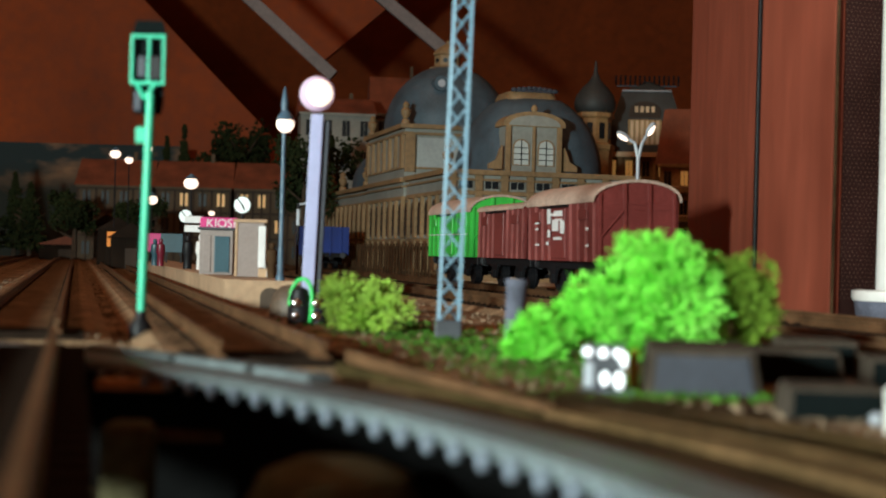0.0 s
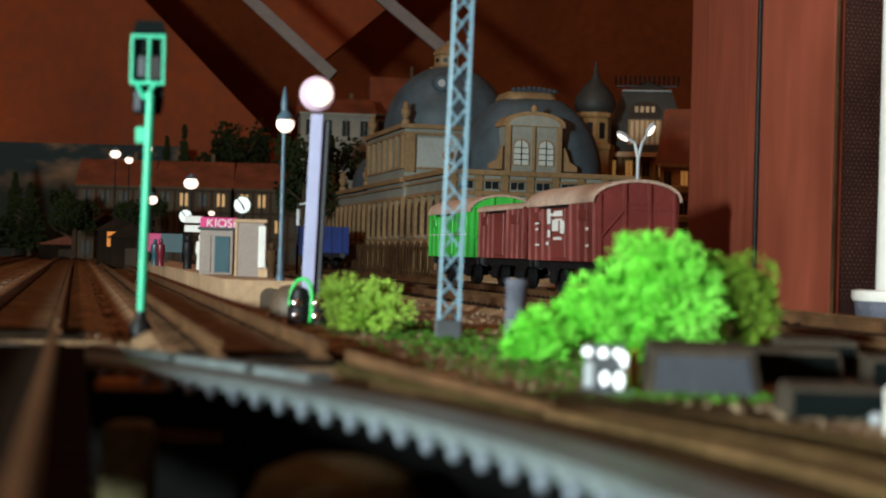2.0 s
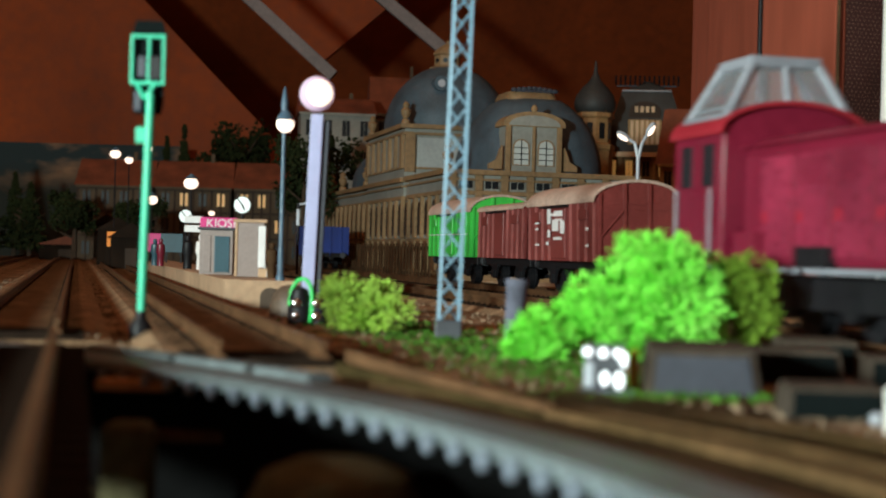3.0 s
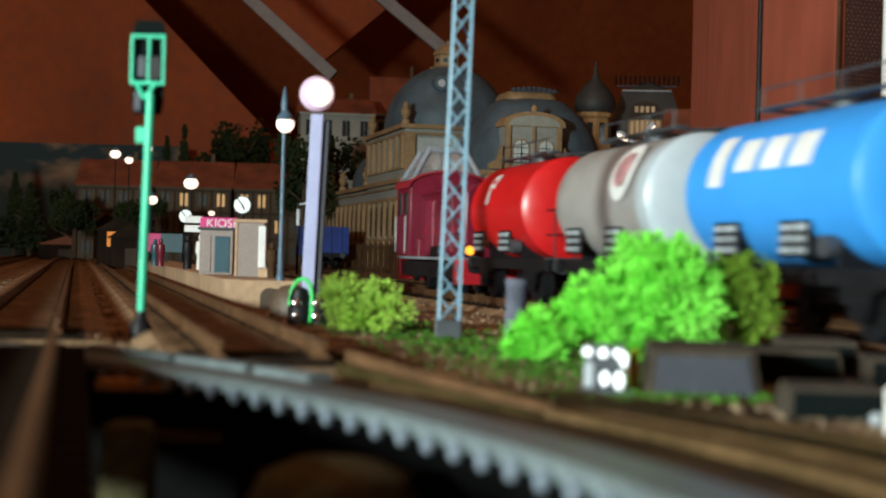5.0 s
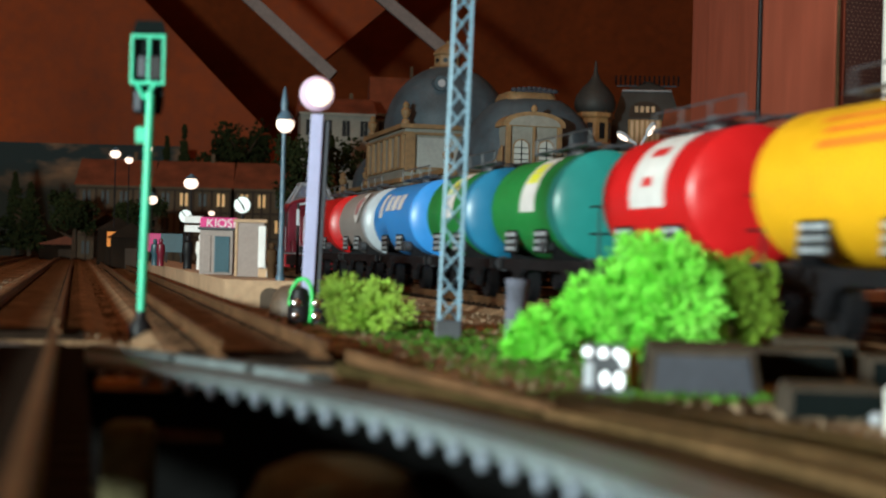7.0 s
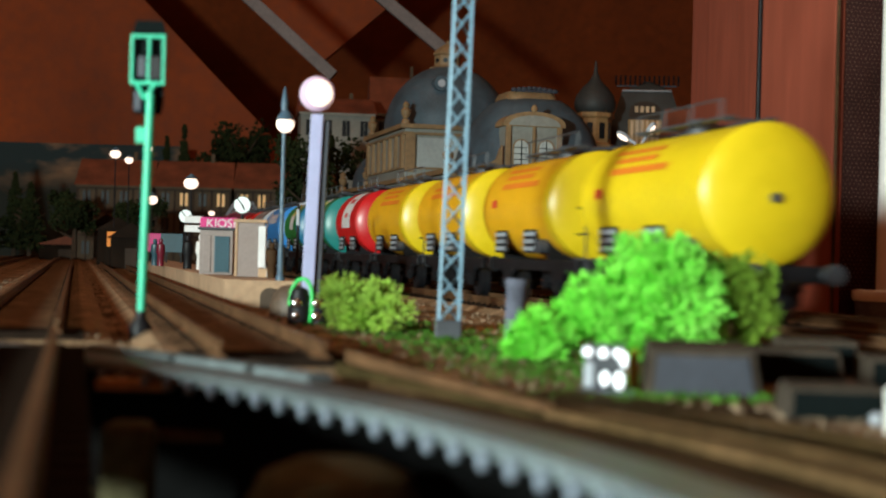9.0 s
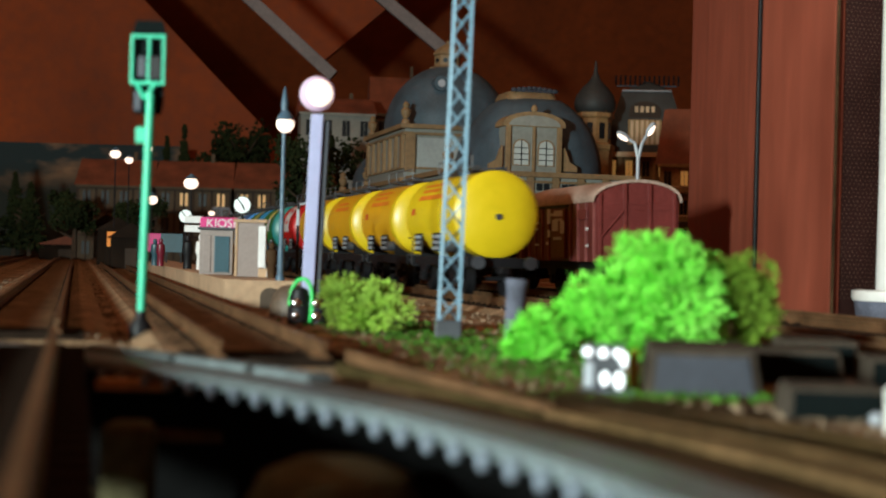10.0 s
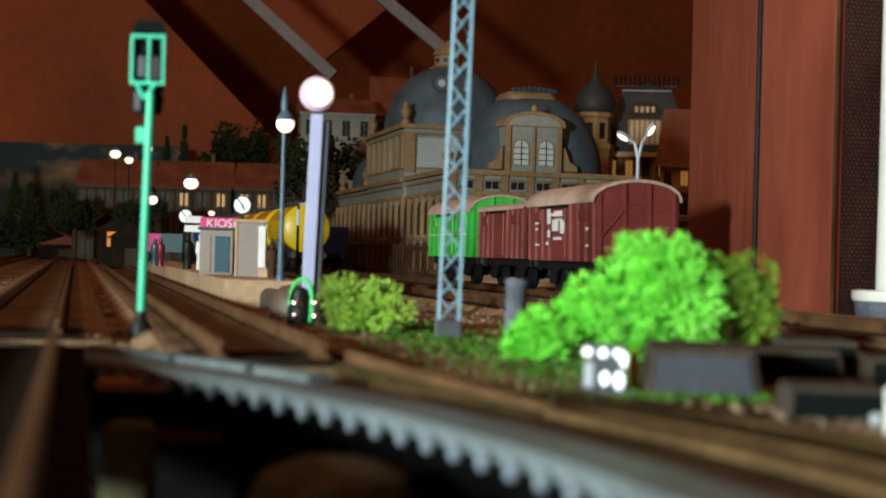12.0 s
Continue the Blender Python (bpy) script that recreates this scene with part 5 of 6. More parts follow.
def station():
    v = thing("station_building", pose(0.0023, 1.0, 0, 0, 0, TURN), "sandstone station with slate domes and arched windows", "station building")
    def mass(name, x0, x1, y0, y1, z0, z1, material, bevel=0.0):
        return blk(name, ((x0 + x1) / 2, (y0 + y1) / 2, (z0 + z1) / 2), (x1 - x0, y1 - y0, z1 - z0), material, v, bevel=bevel)
    wing = mass("end_wing_wall", 0, 0.135, 0, 0.12, 0, 0.078, PLASTER)
    mid = mass("middle_wall", 0.002, 0.12, 0.12, 0.14, 0, 0.072, PLASTER)
    pav = mass("pavilion_wall", 0, 0.104, 0.14, 0.285, 0, 0.118, PLASTER)
    far = mass("far_wing_wall", 0.002, 0.10, 0.285, 0.50, 0, 0.074, PLASTER)
    # plinths, string courses and cornices
    for z, t, k in ((0.004, 0.008, 0.002), (0.0300, 0.0022, 0.0016), (0.0625, 0.0030, 0.0022), (0.0765, 0.0036, 0.0040), (0.0715, 0.0016, 0.0026)):
        for x0, x1, y0, y1 in ((0, 0.135, 0, 0.12), (0, 0.104, 0.14, 0.285), (0.002, 0.10, 0.2855, 0.50)):
            mass("cornice", x0 - k, x1 + k, y0 - k, y1 + k, z - t / 2, z + t / 2, SAND, 0.0004)
    for z, t, k in ((0.0865, 0.002, 0.0015), (0.1130, 0.0022, 0.0022), (0.1185, 0.0036, 0.0042)):
        mass("cornice", -k, 0.104 + k, 0.14 - k, 0.285 + k, z - t / 2, z + t / 2, SAND, 0.0004)
    # pilasters and tall windows of the track side
    n = 22
    for i in range(n + 1):
        y = 0.003 + 0.494 * i / n
        wide = 0.0075 if i % 4 == 0 else 0.0035
        blk("pilaster", (-0.0010, y, 0.0470), (0.0030, wide, 0.0310), SAND, v, bevel=0.0003)
        blk("pilaster", (-0.0010, y, 0.0190), (0.0028, wide, 0.0210), SAND, v, bevel=0.0003)
    for i in range(n):
        y = 0.003 + 0.494 * (i + 0.5) / n
        arched_window(far if y > 0.285 else pav if y > 0.14 else wing, side_pose(y, 0.0335), 0.0105, 0.0190, DUSKPANE, bars=i < 12)
        blk("door_panel", (-0.0005, y, 0.0180), (0.0016, 0.0125, 0.0220), DOORBROWN, v, bevel=0.0002)
    for i in range(7):
        y = 0.1445 + 0.1365 * i / 6
        blk("pilaster", (-0.0010, y, 0.0990), (0.0030, 0.0070 if i in (0, 6) else 0.0040, 0.0270), SAND, v, bevel=0.0003)
    # end wall of the wing
    for i in range(8):
        x = 0.003 + 0.129 * i / 7
        blk("pilaster", (x, -0.0010, 0.0470), (0.0050, 0.0030, 0.0310), SAND, v, bevel=0.0003)
        blk("pilaster", (x, -0.0010, 0.0700), (0.0050, 0.0026, 0.0120), SAND, v, bevel=0.0003)
    for i in range(7):
        x = 0.003 + 0.129 * (i + 0.5) / 7
        arched_window(wing, pose(x, -0.0001, 0.0335), 0.0100, 0.0190)
        square_window(wing, pose(x, -0.0006, 0.0655), 0.0095, 0.0050, DARKGLASS, PLASTER)
    # pavilion faces above the wing
    for x in (0.004, 0.052, 0.100):
        blk("pilaster", (x, 0.1388, 0.0980), (0.0080, 0.0030, 0.0300), SAND, v, bevel=0.0003)
    blk("wall_field", (0.052, 0.1392, 0.0985), (0.084, 0.0016, 0.0230), mat("pale_blue_grey_plaster", (0.36, 0.40, 0.40), 0.7, scale=90, vary=0.2), v)
    # roofs
    bm = bmesh.new()
    dome(bm, (0.074, 0.060), 0.0500, 0.0540, 0.0783, 0.1330, 0.70, 3.2)
    r = part("end_dome", bm, SLATEROOF, v, "grey slate dome", smooth=True)
    bm = bmesh.new()
    dome(bm, (0.072, 0.060), 0.0195, 0.0240, 0.1318, 0.1385, 0.3, 5)
    part("dome_crest", bm, SAND, r, "sandstone crest platform", smooth=True)
    bm = bmesh.new()
    box(bm, (0.072, 0.0385, 0.1386), (0.034, 0.002, 0.0016))
    for k in range(9):
        ball(bm, (0.0570 + 0.0038 * k, 0.0385, 0.1392 + 0.0015 * math.sin(k / 8 * math.pi)), (0.0026, 0.0016, 0.0016), 8)
    part("crest_ornament", bm, SLATE, r, smooth=True)
    bm = bmesh.new()
    dome(bm, (0.048, 0.2035), 0.0490, 0.0600, 0.1203, 0.1720, 0.80, 2.6)
    r2 = part("main_dome", bm, SLATEROOF, v, "grey slate dome", smooth=True)
    bm = bmesh.new()
    lathe(bm, [(0.0155, 0.1690), (0.0150, 0.1730), (0.0110, 0.1745), (0.0105, 0.1830), (0.0125, 0.1840), (0.0118, 0.1855), (0.0070, 0.1900), (0.0015, 0.1935), (0.0008, 0.1960)], 8, (0.048, 0.2035))
    lan = part("lantern", bm, SAND, r2, "sandstone lantern")
    for k in range(8):
        t = (k + 0.5) * math.pi / 4
        bm = bmesh.new()
        rod(bm, (0.048 + 0.0092 * math.cos(t), 0.2035 + 0.0092 * math.sin(t), 0.1788), (0.048 + 0.0104 * math.cos(t), 0.2035 + 0.0104 * math.sin(t), 0.1788), 0.0020, n=12)
        part("round_opening", bm, DARKGLASS, lan)
    # round roof window of the main dome
    bm = bmesh.new()
    rod(bm, (0.031, 0.1515, 0.1545), (0.031, 0.172, 0.1545), 0.0058, n=20)
    ow = part("roof_window", bm, SLATEROOF, r2, smooth=True)
    bm = bmesh.new()
    rod(bm, (0.031, 0.1507, 0.1545), (0.031, 0.1517, 0.1545), 0.0030, n=18)
    part("pane", bm, PALEGREY, ow, "pale round pane", smooth=True)
    # dormer with curved pediment
    d = blk("dormer", (0.0605, 0.010, 0.0945), (0.0400, 0.0180, 0.0330), PLASTER, v)
    bm = bmesh.new()
    prism(bm, arch(0.0380, 0.0830, 0.1095, 0.1110, 0.0090, 16), -0.0010, 0.0200)
    part("pediment", bm, SAND, d)
    bm = bmesh.new()
    prism(bm, arch(0.0420, 0.0790, 0.1100, 0.1105, 0.0068, 16), -0.0016, 0.0000)
    part("pediment_field", bm, PLASTER, d)
    for x in (0.0420, 0.0605, 0.0790):
        blk("pilaster", (x, 0.0004, 0.0945), (0.0036 if x != 0.0605 else 0.0020, 0.0024, 0.0320), SAND, d, bevel=0.0003)
    for x in (0.0515, 0.0695):
        arched_window(d, pose(x, 0.0008, 0.0825), 0.0104, 0.0122, mat("pale_lit_pane", (0.55, 0.60, 0.58), 0.25, vary=0.2, bump=0), SAND)
    for k in (-1, 1):
        bm = bmesh.new()
        prism(bm, [(0.0605 + k * 0.0225, 0.0795), (0.0605 + k * 0.0320, 0.0795), (0.0605 + k * 0.0318, 0.0830), (0.0605 + k * 0.0265, 0.0860), (0.0605 + k * 0.0240, 0.0930), (0.0605 + k * 0.0225, 0.0960)], 0.0, 0.004)
        part("scroll", bm, SAND, d)
    bm = bmesh.new()
    lathe(bm, [(0.0015, 0.1195), (0.0026, 0.1215), (0.0020, 0.1235), (0.0006, 0.1250)], 10, (0.0605, 0.001))
    part("finial", bm, SAND, d, smooth=True)
    # far small dome, figures of stone reduced to urns
    bm = bmesh.new()
    dome(bm, (0.030, 0.360), 0.0280, 0.0500, 0.0783, 0.1120, 0.75, 2.4)
    part("small_dome", bm, SLATEROOF, v, "grey slate dome", smooth=True)
    for x, y, z in ((0.002, 0.300, 0.0783), (0.002, 0.420, 0.0783), (0.002, 0.480, 0.0783), (0.002, 0.495, 0.0980), (0.002, 0.148, 0.1203), (0.002, 0.280, 0.1203), (0.102, 0.146, 0.1203), (0.002, 0.010, 0.0783)):
        bm = bmesh.new()
        lathe(bm, [(0.0034, 0), (0.0034, 0.003), (0.0018, 0.0045), (0.0038, 0.008), (0.0042, 0.011), (0.0022, 0.0132), (0.0030, 0.0155), (0.0008, 0.018)], 12)
        part("urn", bm, SAND, v, smooth=True, m=pose(x, y, z - (0.020 if z == 0.098 else 0)))
    bm = bmesh.new()
    prism(bm, [(-0.003, 0.0), (0.135, 0.0), (0.135, 0.0022), (-0.003, 0.0022)], -0.03, 0.5)
    part("forecourt_slab", bm, PLATFORM, v)
    # low iron fence along the wall
    f = thing("fence", pose(0.0023, 1.0, 0, 0, 0, TURN), "brown slatted fence along the station wall", "fence")
    for i in range(46):
        y = -0.01 + i * 0.0105
        blk("slat", (-0.014, y, 0.0135), (0.0012, 0.0024, 0.0270), BROWNBEAM, f, bevel=0)
    for z in (0.006, 0.024):
        blk("fence_rail", (-0.0130, 0.226, z), (0.0010, 0.485, 0.0018), BROWNBEAM, f, bevel=0)


def town_house(x, y, turn, w, d, h, roof_h, cols, rows, wall, roof, words, lit=(), mansard=False, overhang=0.004):
    v = thing("town_house", pose(x, y, 0, 0, 0, turn), words, "house", "town houses")
    body = blk("wall", (0, d / 2, h / 2), (w, d, h), wall, v, bevel=0)
    bm = bmesh.new()
    o = overhang
    if mansard:
        loft(bm, [[(-w / 2 - o, -o, h), (w / 2 + o, -o, h), (w / 2 + o, d + o, h), (-w / 2 - o, d + o, h)],
                  [(-w / 2 + roof_h * 0.22, roof_h * 0.22, h + roof_h * 0.85), (w / 2 - roof_h * 0.22, roof_h * 0.22, h + roof_h * 0.85), (w / 2 - roof_h * 0.22, d - roof_h * 0.22, h + roof_h * 0.85), (-w / 2 + roof_h * 0.22, d - roof_h * 0.22, h + roof_h * 0.85)],
                  [(-w / 2 + roof_h * 0.6, d * 0.4, h + roof_h), (w / 2 - roof_h * 0.6, d * 0.4, h + roof_h), (w / 2 - roof_h * 0.6, d * 0.6, h + roof_h), (-w / 2 + roof_h * 0.6, d * 0.6, h + roof_h)]])
    else:
        loft(bm, [[(-w / 2 - o, -o, h), (w / 2 + o, -o, h), (w / 2 + o, d + o, h), (-w / 2 - o, d + o, h)],
                  [(-w / 2 - o * 0.5, d * 0.48, h + roof_h), (w / 2 + o * 0.5, d * 0.48, h + roof_h), (w / 2 + o * 0.5, d * 0.52, h + roof_h), (-w / 2 - o * 0.5, d * 0.52, h + roof_h)]])
    r = part("roof", bm, roof, v)
    for i in range(cols):
        for j in range(rows):
            ww, hh = w / cols * 0.42, h / rows * 0.5
            square_window(body, pose(-w / 2 + w * (i + 0.5) / cols, -0.0004, h * (j + 0.28) / rows), ww, hh, WARM_PANE if (i, j) in lit else None, wall)
    if not mansard:
        blk("chimney", (w * 0.22, d * 0.5, h + roof_h * 1.02), (w * 0.05, w * 0.05, roof_h * 0.55), CREAM, r, bevel=0)
    blk("eaves", (0, -o * 0.6, h - 0.001), (w + o, o, 0.003), wall, v, bevel=0)
    return v, body, r


def town():
    # grey-white tall house behind the station, with a red gable beside it
    town_house(-0.128, 1.72, 8, 0.085, 0.08, 0.182, 0.022, 4, 5, PLASTER, TILE, "tall grey-white town house with dark windows")
    town_house(-0.055, 1.80, 8, 0.070, 0.08, 0.190, 0.050, 3, 5, PLASTER, TILE, "grey town house with a steep red roof")
    # half-timbered houses
    for x, w, lit in ((-0.427, 0.095, ()), (-0.325, 0.095, ((1, 2), (3, 2))), (-0.225, 0.090, ((0, 2), (1, 2), (2, 1)))):
        v, body, r = town_house(x, 1.90, 3, w, 0.07, 0.098, 0.036, 4, 3, CREAM, TILE, "half-timbered house with a red tiled roof", lit)
        for i in range(9):
            blk("timber_post", (-w / 2 + w * i / 8, -0.0008, 0.049), (0.0026, 0.0016, 0.098), TIMBER, body, bevel=0)
        for z in (0.034, 0.066, 0.095):
            blk("timber_beam", (0, -0.0010, z), (w, 0.0016, 0.0026), TIMBER, body, bevel=0)
    # mansard block and onion turret
    v, body, r = town_house(0.205, 1.50, -6, 0.085, 0.08, 0.128, 0.078, 5, 4, OCHRE, DARKSLATE, "ornate town house with slate mansard roof", ((0, 3), (1, 3), (3, 3)), mansard=True)
    # Thin pale bar added as the highlight on the slate edge.
    bar("roof_edge_sheen", (-0.0255, 0.0160, 0.1945), (0.0255, 0.0160, 0.1945), 0.0010, PALEGREY, r, "pale bar painted as roof-edge sheen")
    blk("main_cornice", (0, -0.0045, 0.1270), (0.094, 0.0070, 0.0050), PALESLAT, v, "pale moulded cornice")
    for k in range(6):
        blk("pilaster", (-0.0425 + 0.017 * k, -0.0022, 0.1100), (0.0030, 0.0040, 0.0300), OCHRE, body, bevel=0)
    dm = blk("dormer", (-0.002, 0.008, 0.150), (0.034, 0.020, 0.026), OCHRE, r)
    # Pale tan slats take the place of the skylight's own light.
    for k in range(6):
        blk("dormer_bar", (-0.015 + 0.0052 * k, -0.0026, 0.150), (0.0030, 0.0010, 0.024), PALESLAT, dm, bevel=0)
    bm = bmesh.new()
    prism(bm, arch(-0.018, 0.014, 0.166, 0.172, 0.011), 0.008, 0.022)
    up = part("upper_dormer", bm, TIMBER, r)
    for k in range(4):
        blk("pane", (-0.0105 + 0.0056 * k, 0.0075, 0.1745), (0.0036, 0.0012, 0.006), PALESLAT, up, bevel=0)
    blk("roof_ridge", (0, 0.028, 0.2005), (0.062, 0.003, 0.0016), SLATE, r, bevel=0.0004)
    for k in range(14):
        bar("ridge_spike", (-0.032 + 0.005 * k, 0.040, 0.203), (-0.032 + 0.005 * k, 0.040, 0.213), 0.0010, BLACK, r, n=5)
    t = thing("onion_turret", pose(0.1495, 1.48, 0), "stone turret with a dark onion dome", "turret")
    bm = bmesh.new()
    lathe(bm, [(0.019, 0), (0.019, 0.128), (0.021, 0.130), (0.021, 0.134), (0.017, 0.136), (0.017, 0.160), (0.020, 0.162), (0.020, 0.166)], 8)
    part("shaft", bm, OCHRE, t)
    bm = bmesh.new()
    lathe(bm, [(0.0170, 0.1655), (0.0205, 0.1700), (0.0212, 0.1760), (0.0190, 0.1840), (0.0130, 0.1920), (0.0065, 0.1985), (0.0025, 0.2060), (0.0008, 0.2190)], 20)
    part("onion_dome", bm, DARKSLATE, t, "dark slate onion dome", smooth=True)
    for k in range(8):
        a = (k + 0.5) * math.pi / 4
        blk("window", (0, 0, 0), (0.006, 0.0012, 0.016), DARKGLASS, t, bevel=0, m=pose(0.0158 * math.cos(a), 0.0158 * math.sin(a), 0.148, 0, 0, math.degrees(a) + 90))
    v, body, r = town_house(0.2445, 1.40, -20, 0.080, 0.055, 0.112, 0.056, 5, 4, OCHRE, TILE, "ochre town house with brown roof and balconies", ((1, 3), (3, 3)))
    for k in range(2):
        blk("balcony", (0, -0.004, 0.056 + 0.028 * k), (0.076, 0.008, 0.0020), TIMBER, body, bevel=0)
        blk("balcony_rail", (0, -0.0078, 0.0625 + 0.028 * k), (0.076, 0.0008, 0.0012), PALESLAT, body, bevel=0)
    # trees
    for k, (x, y, h, w, con) in enumerate(((-0.136, 1.42, 0.130, 0.060, False), (-0.115, 1.55, 0.150, 0.060, False), (-0.33, 2.05, 0.15, 0.07, False), (-0.290, 2.12, 0.225, 0.085, False), (-0.36, 2.02, 0.185, 0.05, True),
                                           (-0.395, 2.08, 0.175, 0.05, True), (-0.585, 2.0, 0.115, 0.05, True), (-0.55, 1.95, 0.10, 0.05, True), (-0.62, 1.95, 0.135, 0.06, True), (-0.44, 1.75, 0.085, 0.06, False), (-0.47, 2.0, 0.08, 0.06, False), (-0.35, 1.70, 0.075, 0.06, False))):
        tree((x, y, 0), h, w, 40 + k, "dark conifer behind the yard" if con else "dark leafy tree behind the yard", con)
    # low far sheds at the end of the yard
    for x, y, w, h, m in ((-0.50, 1.95, 0.07, 0.020, SHED), (-0.425, 1.85, 0.03, 0.048, SHED), (-0.30, 1.35, 0.035, 0.034, SHED), (-0.245, 1.15, 0.030, 0.026, SHED)):
        s = thing("yard_shed", pose(x, y, 0, 0, 0, TURN), "small shed at the end of the yard", "shed", "yard sheds")
        b = blk("wall", (0, 0, h / 2), (w, 0.03, h), m, s)
        bm = bmesh.new()
        prism(bm, [(-w / 2 - 0.003, h), (w / 2 + 0.003, h), (0, h + 0.012)], -0.018, 0.018)
        part("roof", bm, TILE if y > 1.9 else SHED, s)
        blk("door", (0, -0.0153, h * 0.35), (w * 0.3, 0.001, h * 0.7), TIMBER, b)


def platform_things():
    kiosk()
    station_clock(-0.0764, 0.556, 0.0361, 0.0034, 0.0094)
    station_clock(-0.1407, 0.800, 0.0367, 0.0038, 0.0094)
    far_lamp(-0.1381, 0.800, 0.0546, 0.0036)
    far_lamp(-0.2697, 1.2, 0.0948, 0.0040)
    far_lamp(-0.2800, 1.3, 0.0959, 0.0034)
    far_lamp(-0.1993, 1.0, 0.0516, 0.0038)
    far_lamp(-0.1740, 1.10, 0.0460, 0.0022)
    far_lamp(-0.2420, 1.2, 0.1000, 0.0024)
    s = thing("platform_sign", pose(-0.1245, 0.72, 0.0094), "white direction sign on a dark post", "sign")
    bar("post", (0, 0, 0), (0, 0, 0.0260), 0.0006, BLACK, s)
    for z in (0.0240, 0.0195):
        blk("sign_plate", (0.002, -0.0008, z), (0.0090, 0.0006, 0.0034), LETTER, s)
    for x, y, h, m, w in ((-0.112, 0.68, 0.0165, WHITE, "small white painted platform figurine"), (-0.120, 0.69, 0.016, BLACK, "small dark painted platform figurine"), (-0.150, 0.78, 0.0145, MAROON, "small red painted platform figurine"),
                          (-0.157, 0.80, 0.0145, TEAL, "small teal painted platform figurine"), (-0.0600, 0.515, 0.0125, BROWNBEAM, "brown platform figurine beside the lamp")):
        figurine(x, y, 0.0094, h, m, w)
    for x, y, m in ((-0.185, 0.95, PINK), (-0.172, 0.93, TEAL), (-0.205, 1.05, SIGNALRED)):
        b = thing("advert_board", pose(x, y, 0.0094, 0, 0, 8), "coloured advertising board on the platform", "board", "advert boards")
        blk("board", (0, 0, 0.013), (0.014, 0.001, 0.012), m, b)
        for k in (-0.006, 0.006):
            blk("leg", (k, 0.0008, 0.005), (0.0008, 0.0008, 0.010), BLACK, b, bevel=0)
    b = thing("lit_booth", pose(-0.262, 1.16, 0, 0, 0, TURN), "small booth with a warm lit front far down the platform", "booth")
    blk("booth_body", (0, 0.006, 0.017), (0.010, 0.012, 0.034), SHED, b)
    blk("lit_front", (0, -0.0004, 0.025), (0.0075, 0.0006, 0.012), ORANGE_PANE, b, "warm orange lit front")
    t = thing("crossing_signal", pose(-0.0615, 0.62, 0.0094), "dark signal arm post with a small red lamp", "railway signal")
    bar("post", (0, 0, 0), (0, 0, 0.0300), 0.0006, BLACK, t)
    bar("arm", (0, 0, 0.0295), (0.0085, 0, 0.0310), 0.0005, PALEGREY, t)
    blk("lamp_box", (0.0, -0.0008, 0.0240), (0.0014, 0.0010, 0.0070), PALEGREY, t)


# ---- the standing scene ----
setting()
tracks()
platform()
signal()
lattice_mast()
globe_post()
platform_lamp()
double_lamp()
bush((0.0395, 0.272, 0), [((0.0012, 0, 0.0104), (0.0150, 0.012, 0.0126), 700, 34, LEAF), ((0.0022, -0.001, 0.0160), (0.0080, 0.008, 0.0085), 240, 32, LEAF), ((-0.0120, -0.002, 0.0078), (0.0080, 0.007, 0.0088), 240, 32, LEAF),
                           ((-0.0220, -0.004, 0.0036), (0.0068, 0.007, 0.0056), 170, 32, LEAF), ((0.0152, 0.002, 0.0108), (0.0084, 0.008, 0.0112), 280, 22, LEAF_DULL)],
     "bright green foam bush beside the track", 5)
bush((-0.0172, 0.352, 0), [((0, 0, 0.0056), (0.0120, 0.010, 0.0088), 250, 20, LEAF_LIME)], "lime green foam bush beside the mast", 9, 0.0016)
lineside()
cabinet()
covered_wagon(along(SIDE_A, 0.566, RAILTOP) @ pose(0, 0, 0, 0, -1.5, 0), 0.094, OXIDE, ROOFGREY, "oxide red covered freight wagon with arched roof", hw=0.0168)
covered_wagon(along(SIDE_A, 0.662, RAILTOP), 0.085, OXIDE, ROOFGREY, "oxide red covered wagon with a low roof", 0.0360, 0.0030, False)
covered_wagon(along(SIDE_A, 0.750, RAILTOP), 0.100, WAGONGREEN, ROOFGREY, "bright green covered wagon with arched roof", 0.0365, 0.0080, False)
open_wagon(along(SIDE_A, 1.26, RAILTOP))
station()
town()
platform_things()


# ---- the train ----
def travelled(t):
    """How far the last wagon's tail tank end has come, in metres of depth."""
    return -1.027828 + 0.0847549 * t + 0.00770306 * t ** 2 + 0.000021679 * t ** 3 + -0.0000074076 * t ** 4


YELLOW = mat("yellow_gloss", (0.78, 0.56, 0.012), 0.36, scale=60, vary=0.12, bump=0.03)
ORANGE = mat("orange_yellow_gloss", (0.78, 0.40, 0.012), 0.36, scale=60, vary=0.12, bump=0.03)
REDG = mat("red_gloss", (0.62, 0.012, 0.014), 0.36, scale=60, vary=0.12, bump=0.03)
GREEN1 = mat("green_gloss", (0.015, 0.24, 0.055), 0.36, scale=60, vary=0.12, bump=0.03)
# Teal and blue below are green tanks' ends under bluer light.
TEAL_ENDLIGHT = mat("teal_lit_end_gloss", (0.02, 0.26, 0.24), 0.36, scale=60, vary=0.12, bump=0.03)
BLUE_ENDLIGHT = mat("blue_lit_end_gloss", (0.015, 0.19, 0.36), 0.36, scale=60, vary=0.12, bump=0.03)
SKYBLUE = mat("sky_blue_gloss", (0.04, 0.30, 0.80), 0.36, scale=60, vary=0.1, bump=0.03)
SILVER = mat("silver_grey_gloss", (0.40, 0.38, 0.37), 0.36, 0.2, scale=60, vary=0.15, bump=0.03)
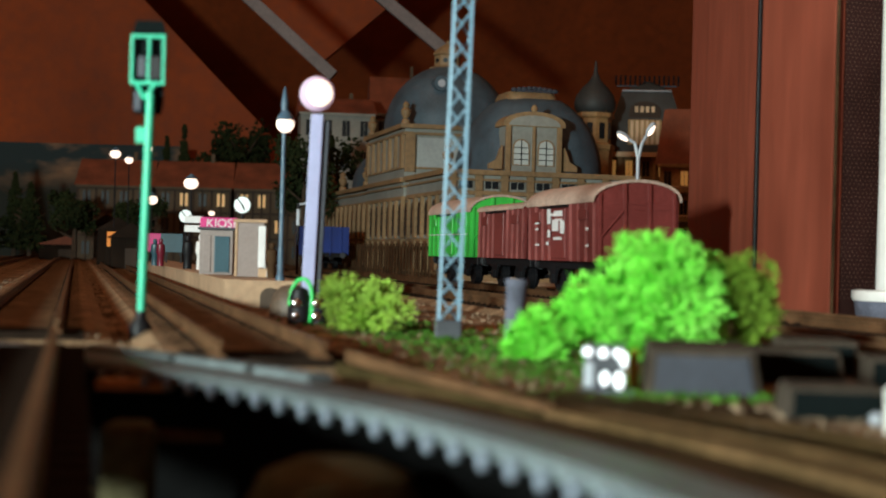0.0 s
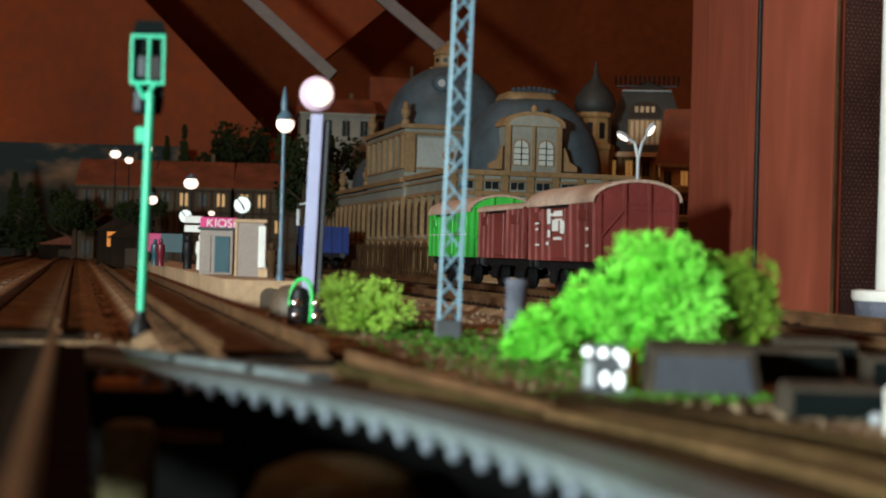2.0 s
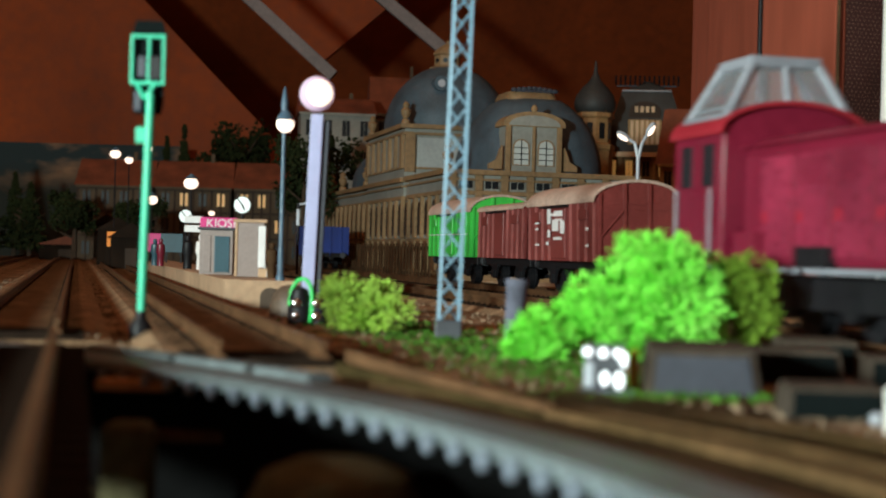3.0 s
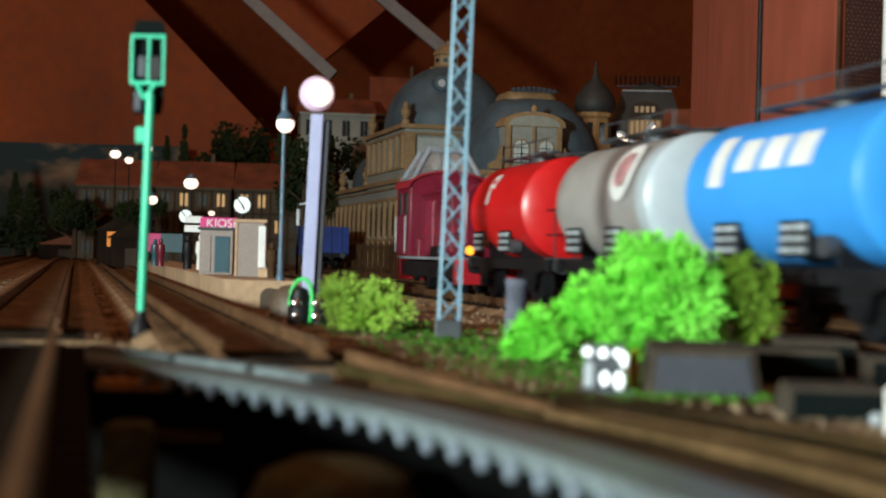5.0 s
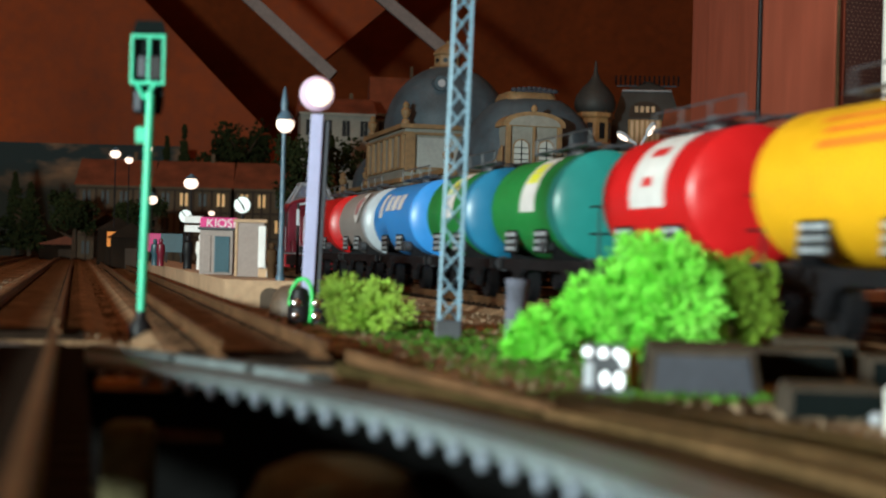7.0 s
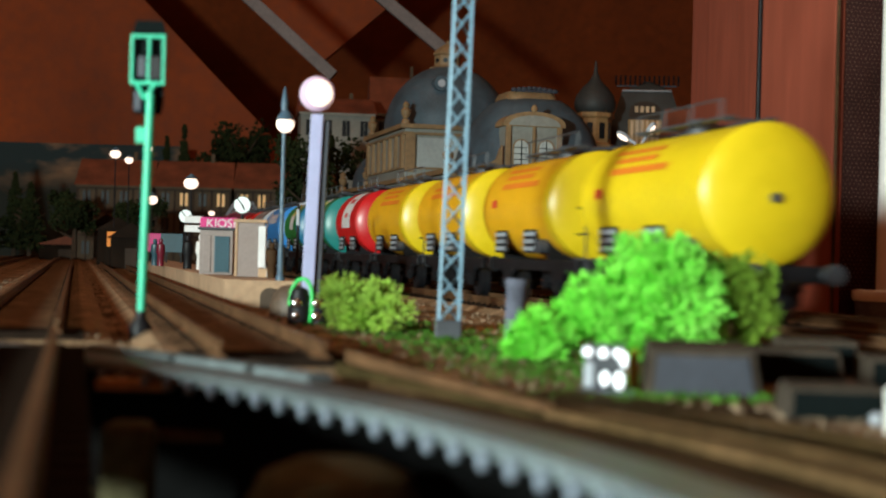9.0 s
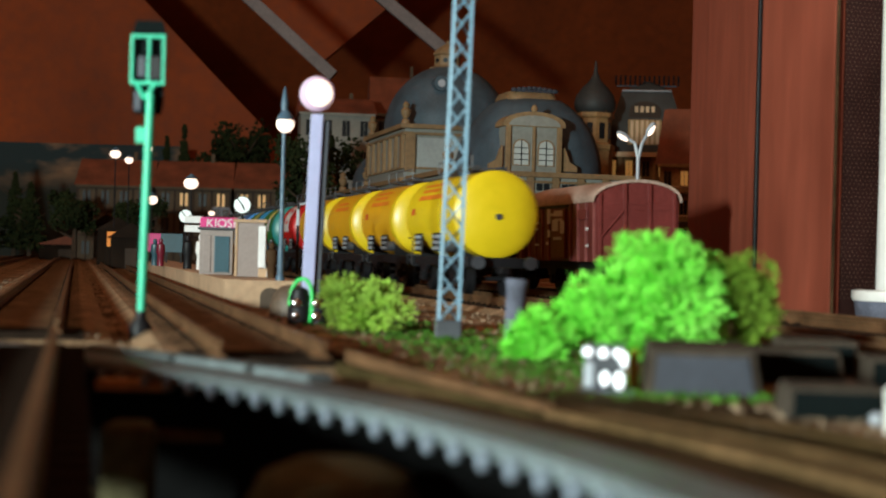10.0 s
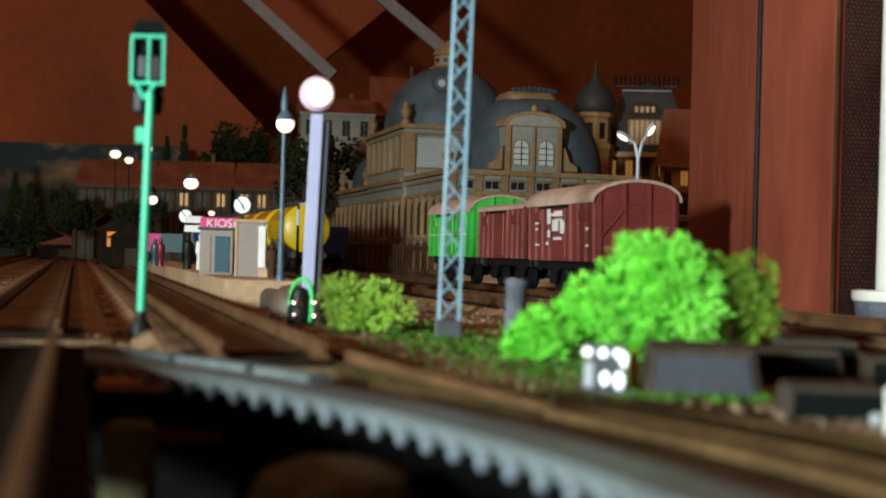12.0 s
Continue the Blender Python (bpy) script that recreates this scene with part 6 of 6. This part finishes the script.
PALEEND = mat("pale_end_gloss", (0.46, 0.52, 0.58), 0.36, scale=60, vary=0.1, bump=0.03)
LEMON = mat("lemon_print", (0.75, 0.78, 0.04), 0.4, scale=60, vary=0.1, bump=0)
ORANGEPRINT = mat("orange_print", (0.75, 0.20, 0.02), 0.4, scale=60, vary=0.1, bump=0)
REDPRINT = mat("red_print", (0.62, 0.03, 0.03), 0.4, scale=60, vary=0.1, bump=0)
PITCH = 0.0987


def train():
    """The vehicles from the tail forward: (root, wheelsets, metres ahead of the tail)."""
    ymarks = [(ORANGEPRINT, 0.036, 0.074, 22, 29), (ORANGEPRINT, 0.046, 0.074, 34, 40), (ORANGEPRINT, 0.046, 0.078, 45, 51), (REDPRINT, 0.0755, 0.081, 1, 10)]
    shell_panel = [(LETTER, 0.046, 0.061, -6, 66), (LEMON, 0.0485, 0.0590, 26, 54)]
    made = []
    def put(k, *args, **kw):
        v, ws = tank_wagon(*args, **kw)
        made.append((v, ws, k * PITCH - TANK_Y0))
    put(0, YELLOW, None, "glossy yellow", ymarks, [], rail_end=False, longer=0.006)
    put(1, ORANGE, YELLOW, "orange-yellow", ymarks, [], longer=0.006, rear=0.008)
    put(2, ORANGE, YELLOW, "orange-yellow", ymarks[:2], [], rail_end=False, longer=0.006, rear=0.008)
    put(3, ORANGE, YELLOW, "orange-yellow", ymarks[:3], [], longer=0.011, rear=0.010)
    put(4, REDG, None, "bright red and white", [(LETTER, 0.045, 0.067, -10, 70)], [(REDPRINT, 0.051, 0.061, 36, 46), (REDPRINT, 0.053, 0.059, 8, 16)], rear=0.018)
    put(5, GREEN1, TEAL_ENDLIGHT, "green", shell_panel, [], rail_end=True, rear=0.015, longer=0.007)
    put(6, GREEN1, BLUE_ENDLIGHT, "green with blue-lit end,", shell_panel, [], rail_end=False, rear=0.015)
    put(7, SKYBLUE, None, "sky blue", [(LETTER, 0.074, 0.081, 2, 44), (LETTER, 0.060, 0.069, 12, 38), (LETTER, 0.048, 0.057, 12, 38), (LETTER, 0.036, 0.045, 12, 38)], [], rail_end=False, longer=0.007, rear=0.006)
    put(8, SILVER, PALEEND, "silver-grey", [], [], rail_end=False, rear=0.006)
    emblem("emblem_disc", made[-1][0], LETTER, 0.0350, 26, 0.0080, 0.0009)
    emblem("emblem_mark", made[-1][0], mat("pale_pink_print", (0.72, 0.36, 0.38), 0.5, scale=400, vary=0.5), 0.0350, 26, 0.0046, 0.0013)
    put(9, REDG, None, "bright red", [(LETTER, 0.057, 0.064, 26, 46)], [(LETTER, 0.059, 0.062, 6, 24), (REDPRINT, 0.0585, 0.0625, 32, 38)], rear=0.008, longer=-0.005)
    v, ws = diesel_loco()
    made.append((v, ws, 10 * PITCH - TANK_Y0 + 0.002))
    return made


TRAIN = train()


def motions():
    times = [12.0 * i / 48 for i in range(49)]
    spin = [12.0 * i / 360 for i in range(361)]
    for v, ws, ahead in TRAIN:
        walk(v, [(t, along(TRAIN_A, travelled(t) / U.y + ahead, RAILTOP)) for t in times])
        for w in ws:
            y = w.location.y
            walk(w, [(t, pose(0, y, RADIUS, -math.degrees((travelled(t) - travelled(0)) / U.y / RADIUS))) for t in spin])


motions()
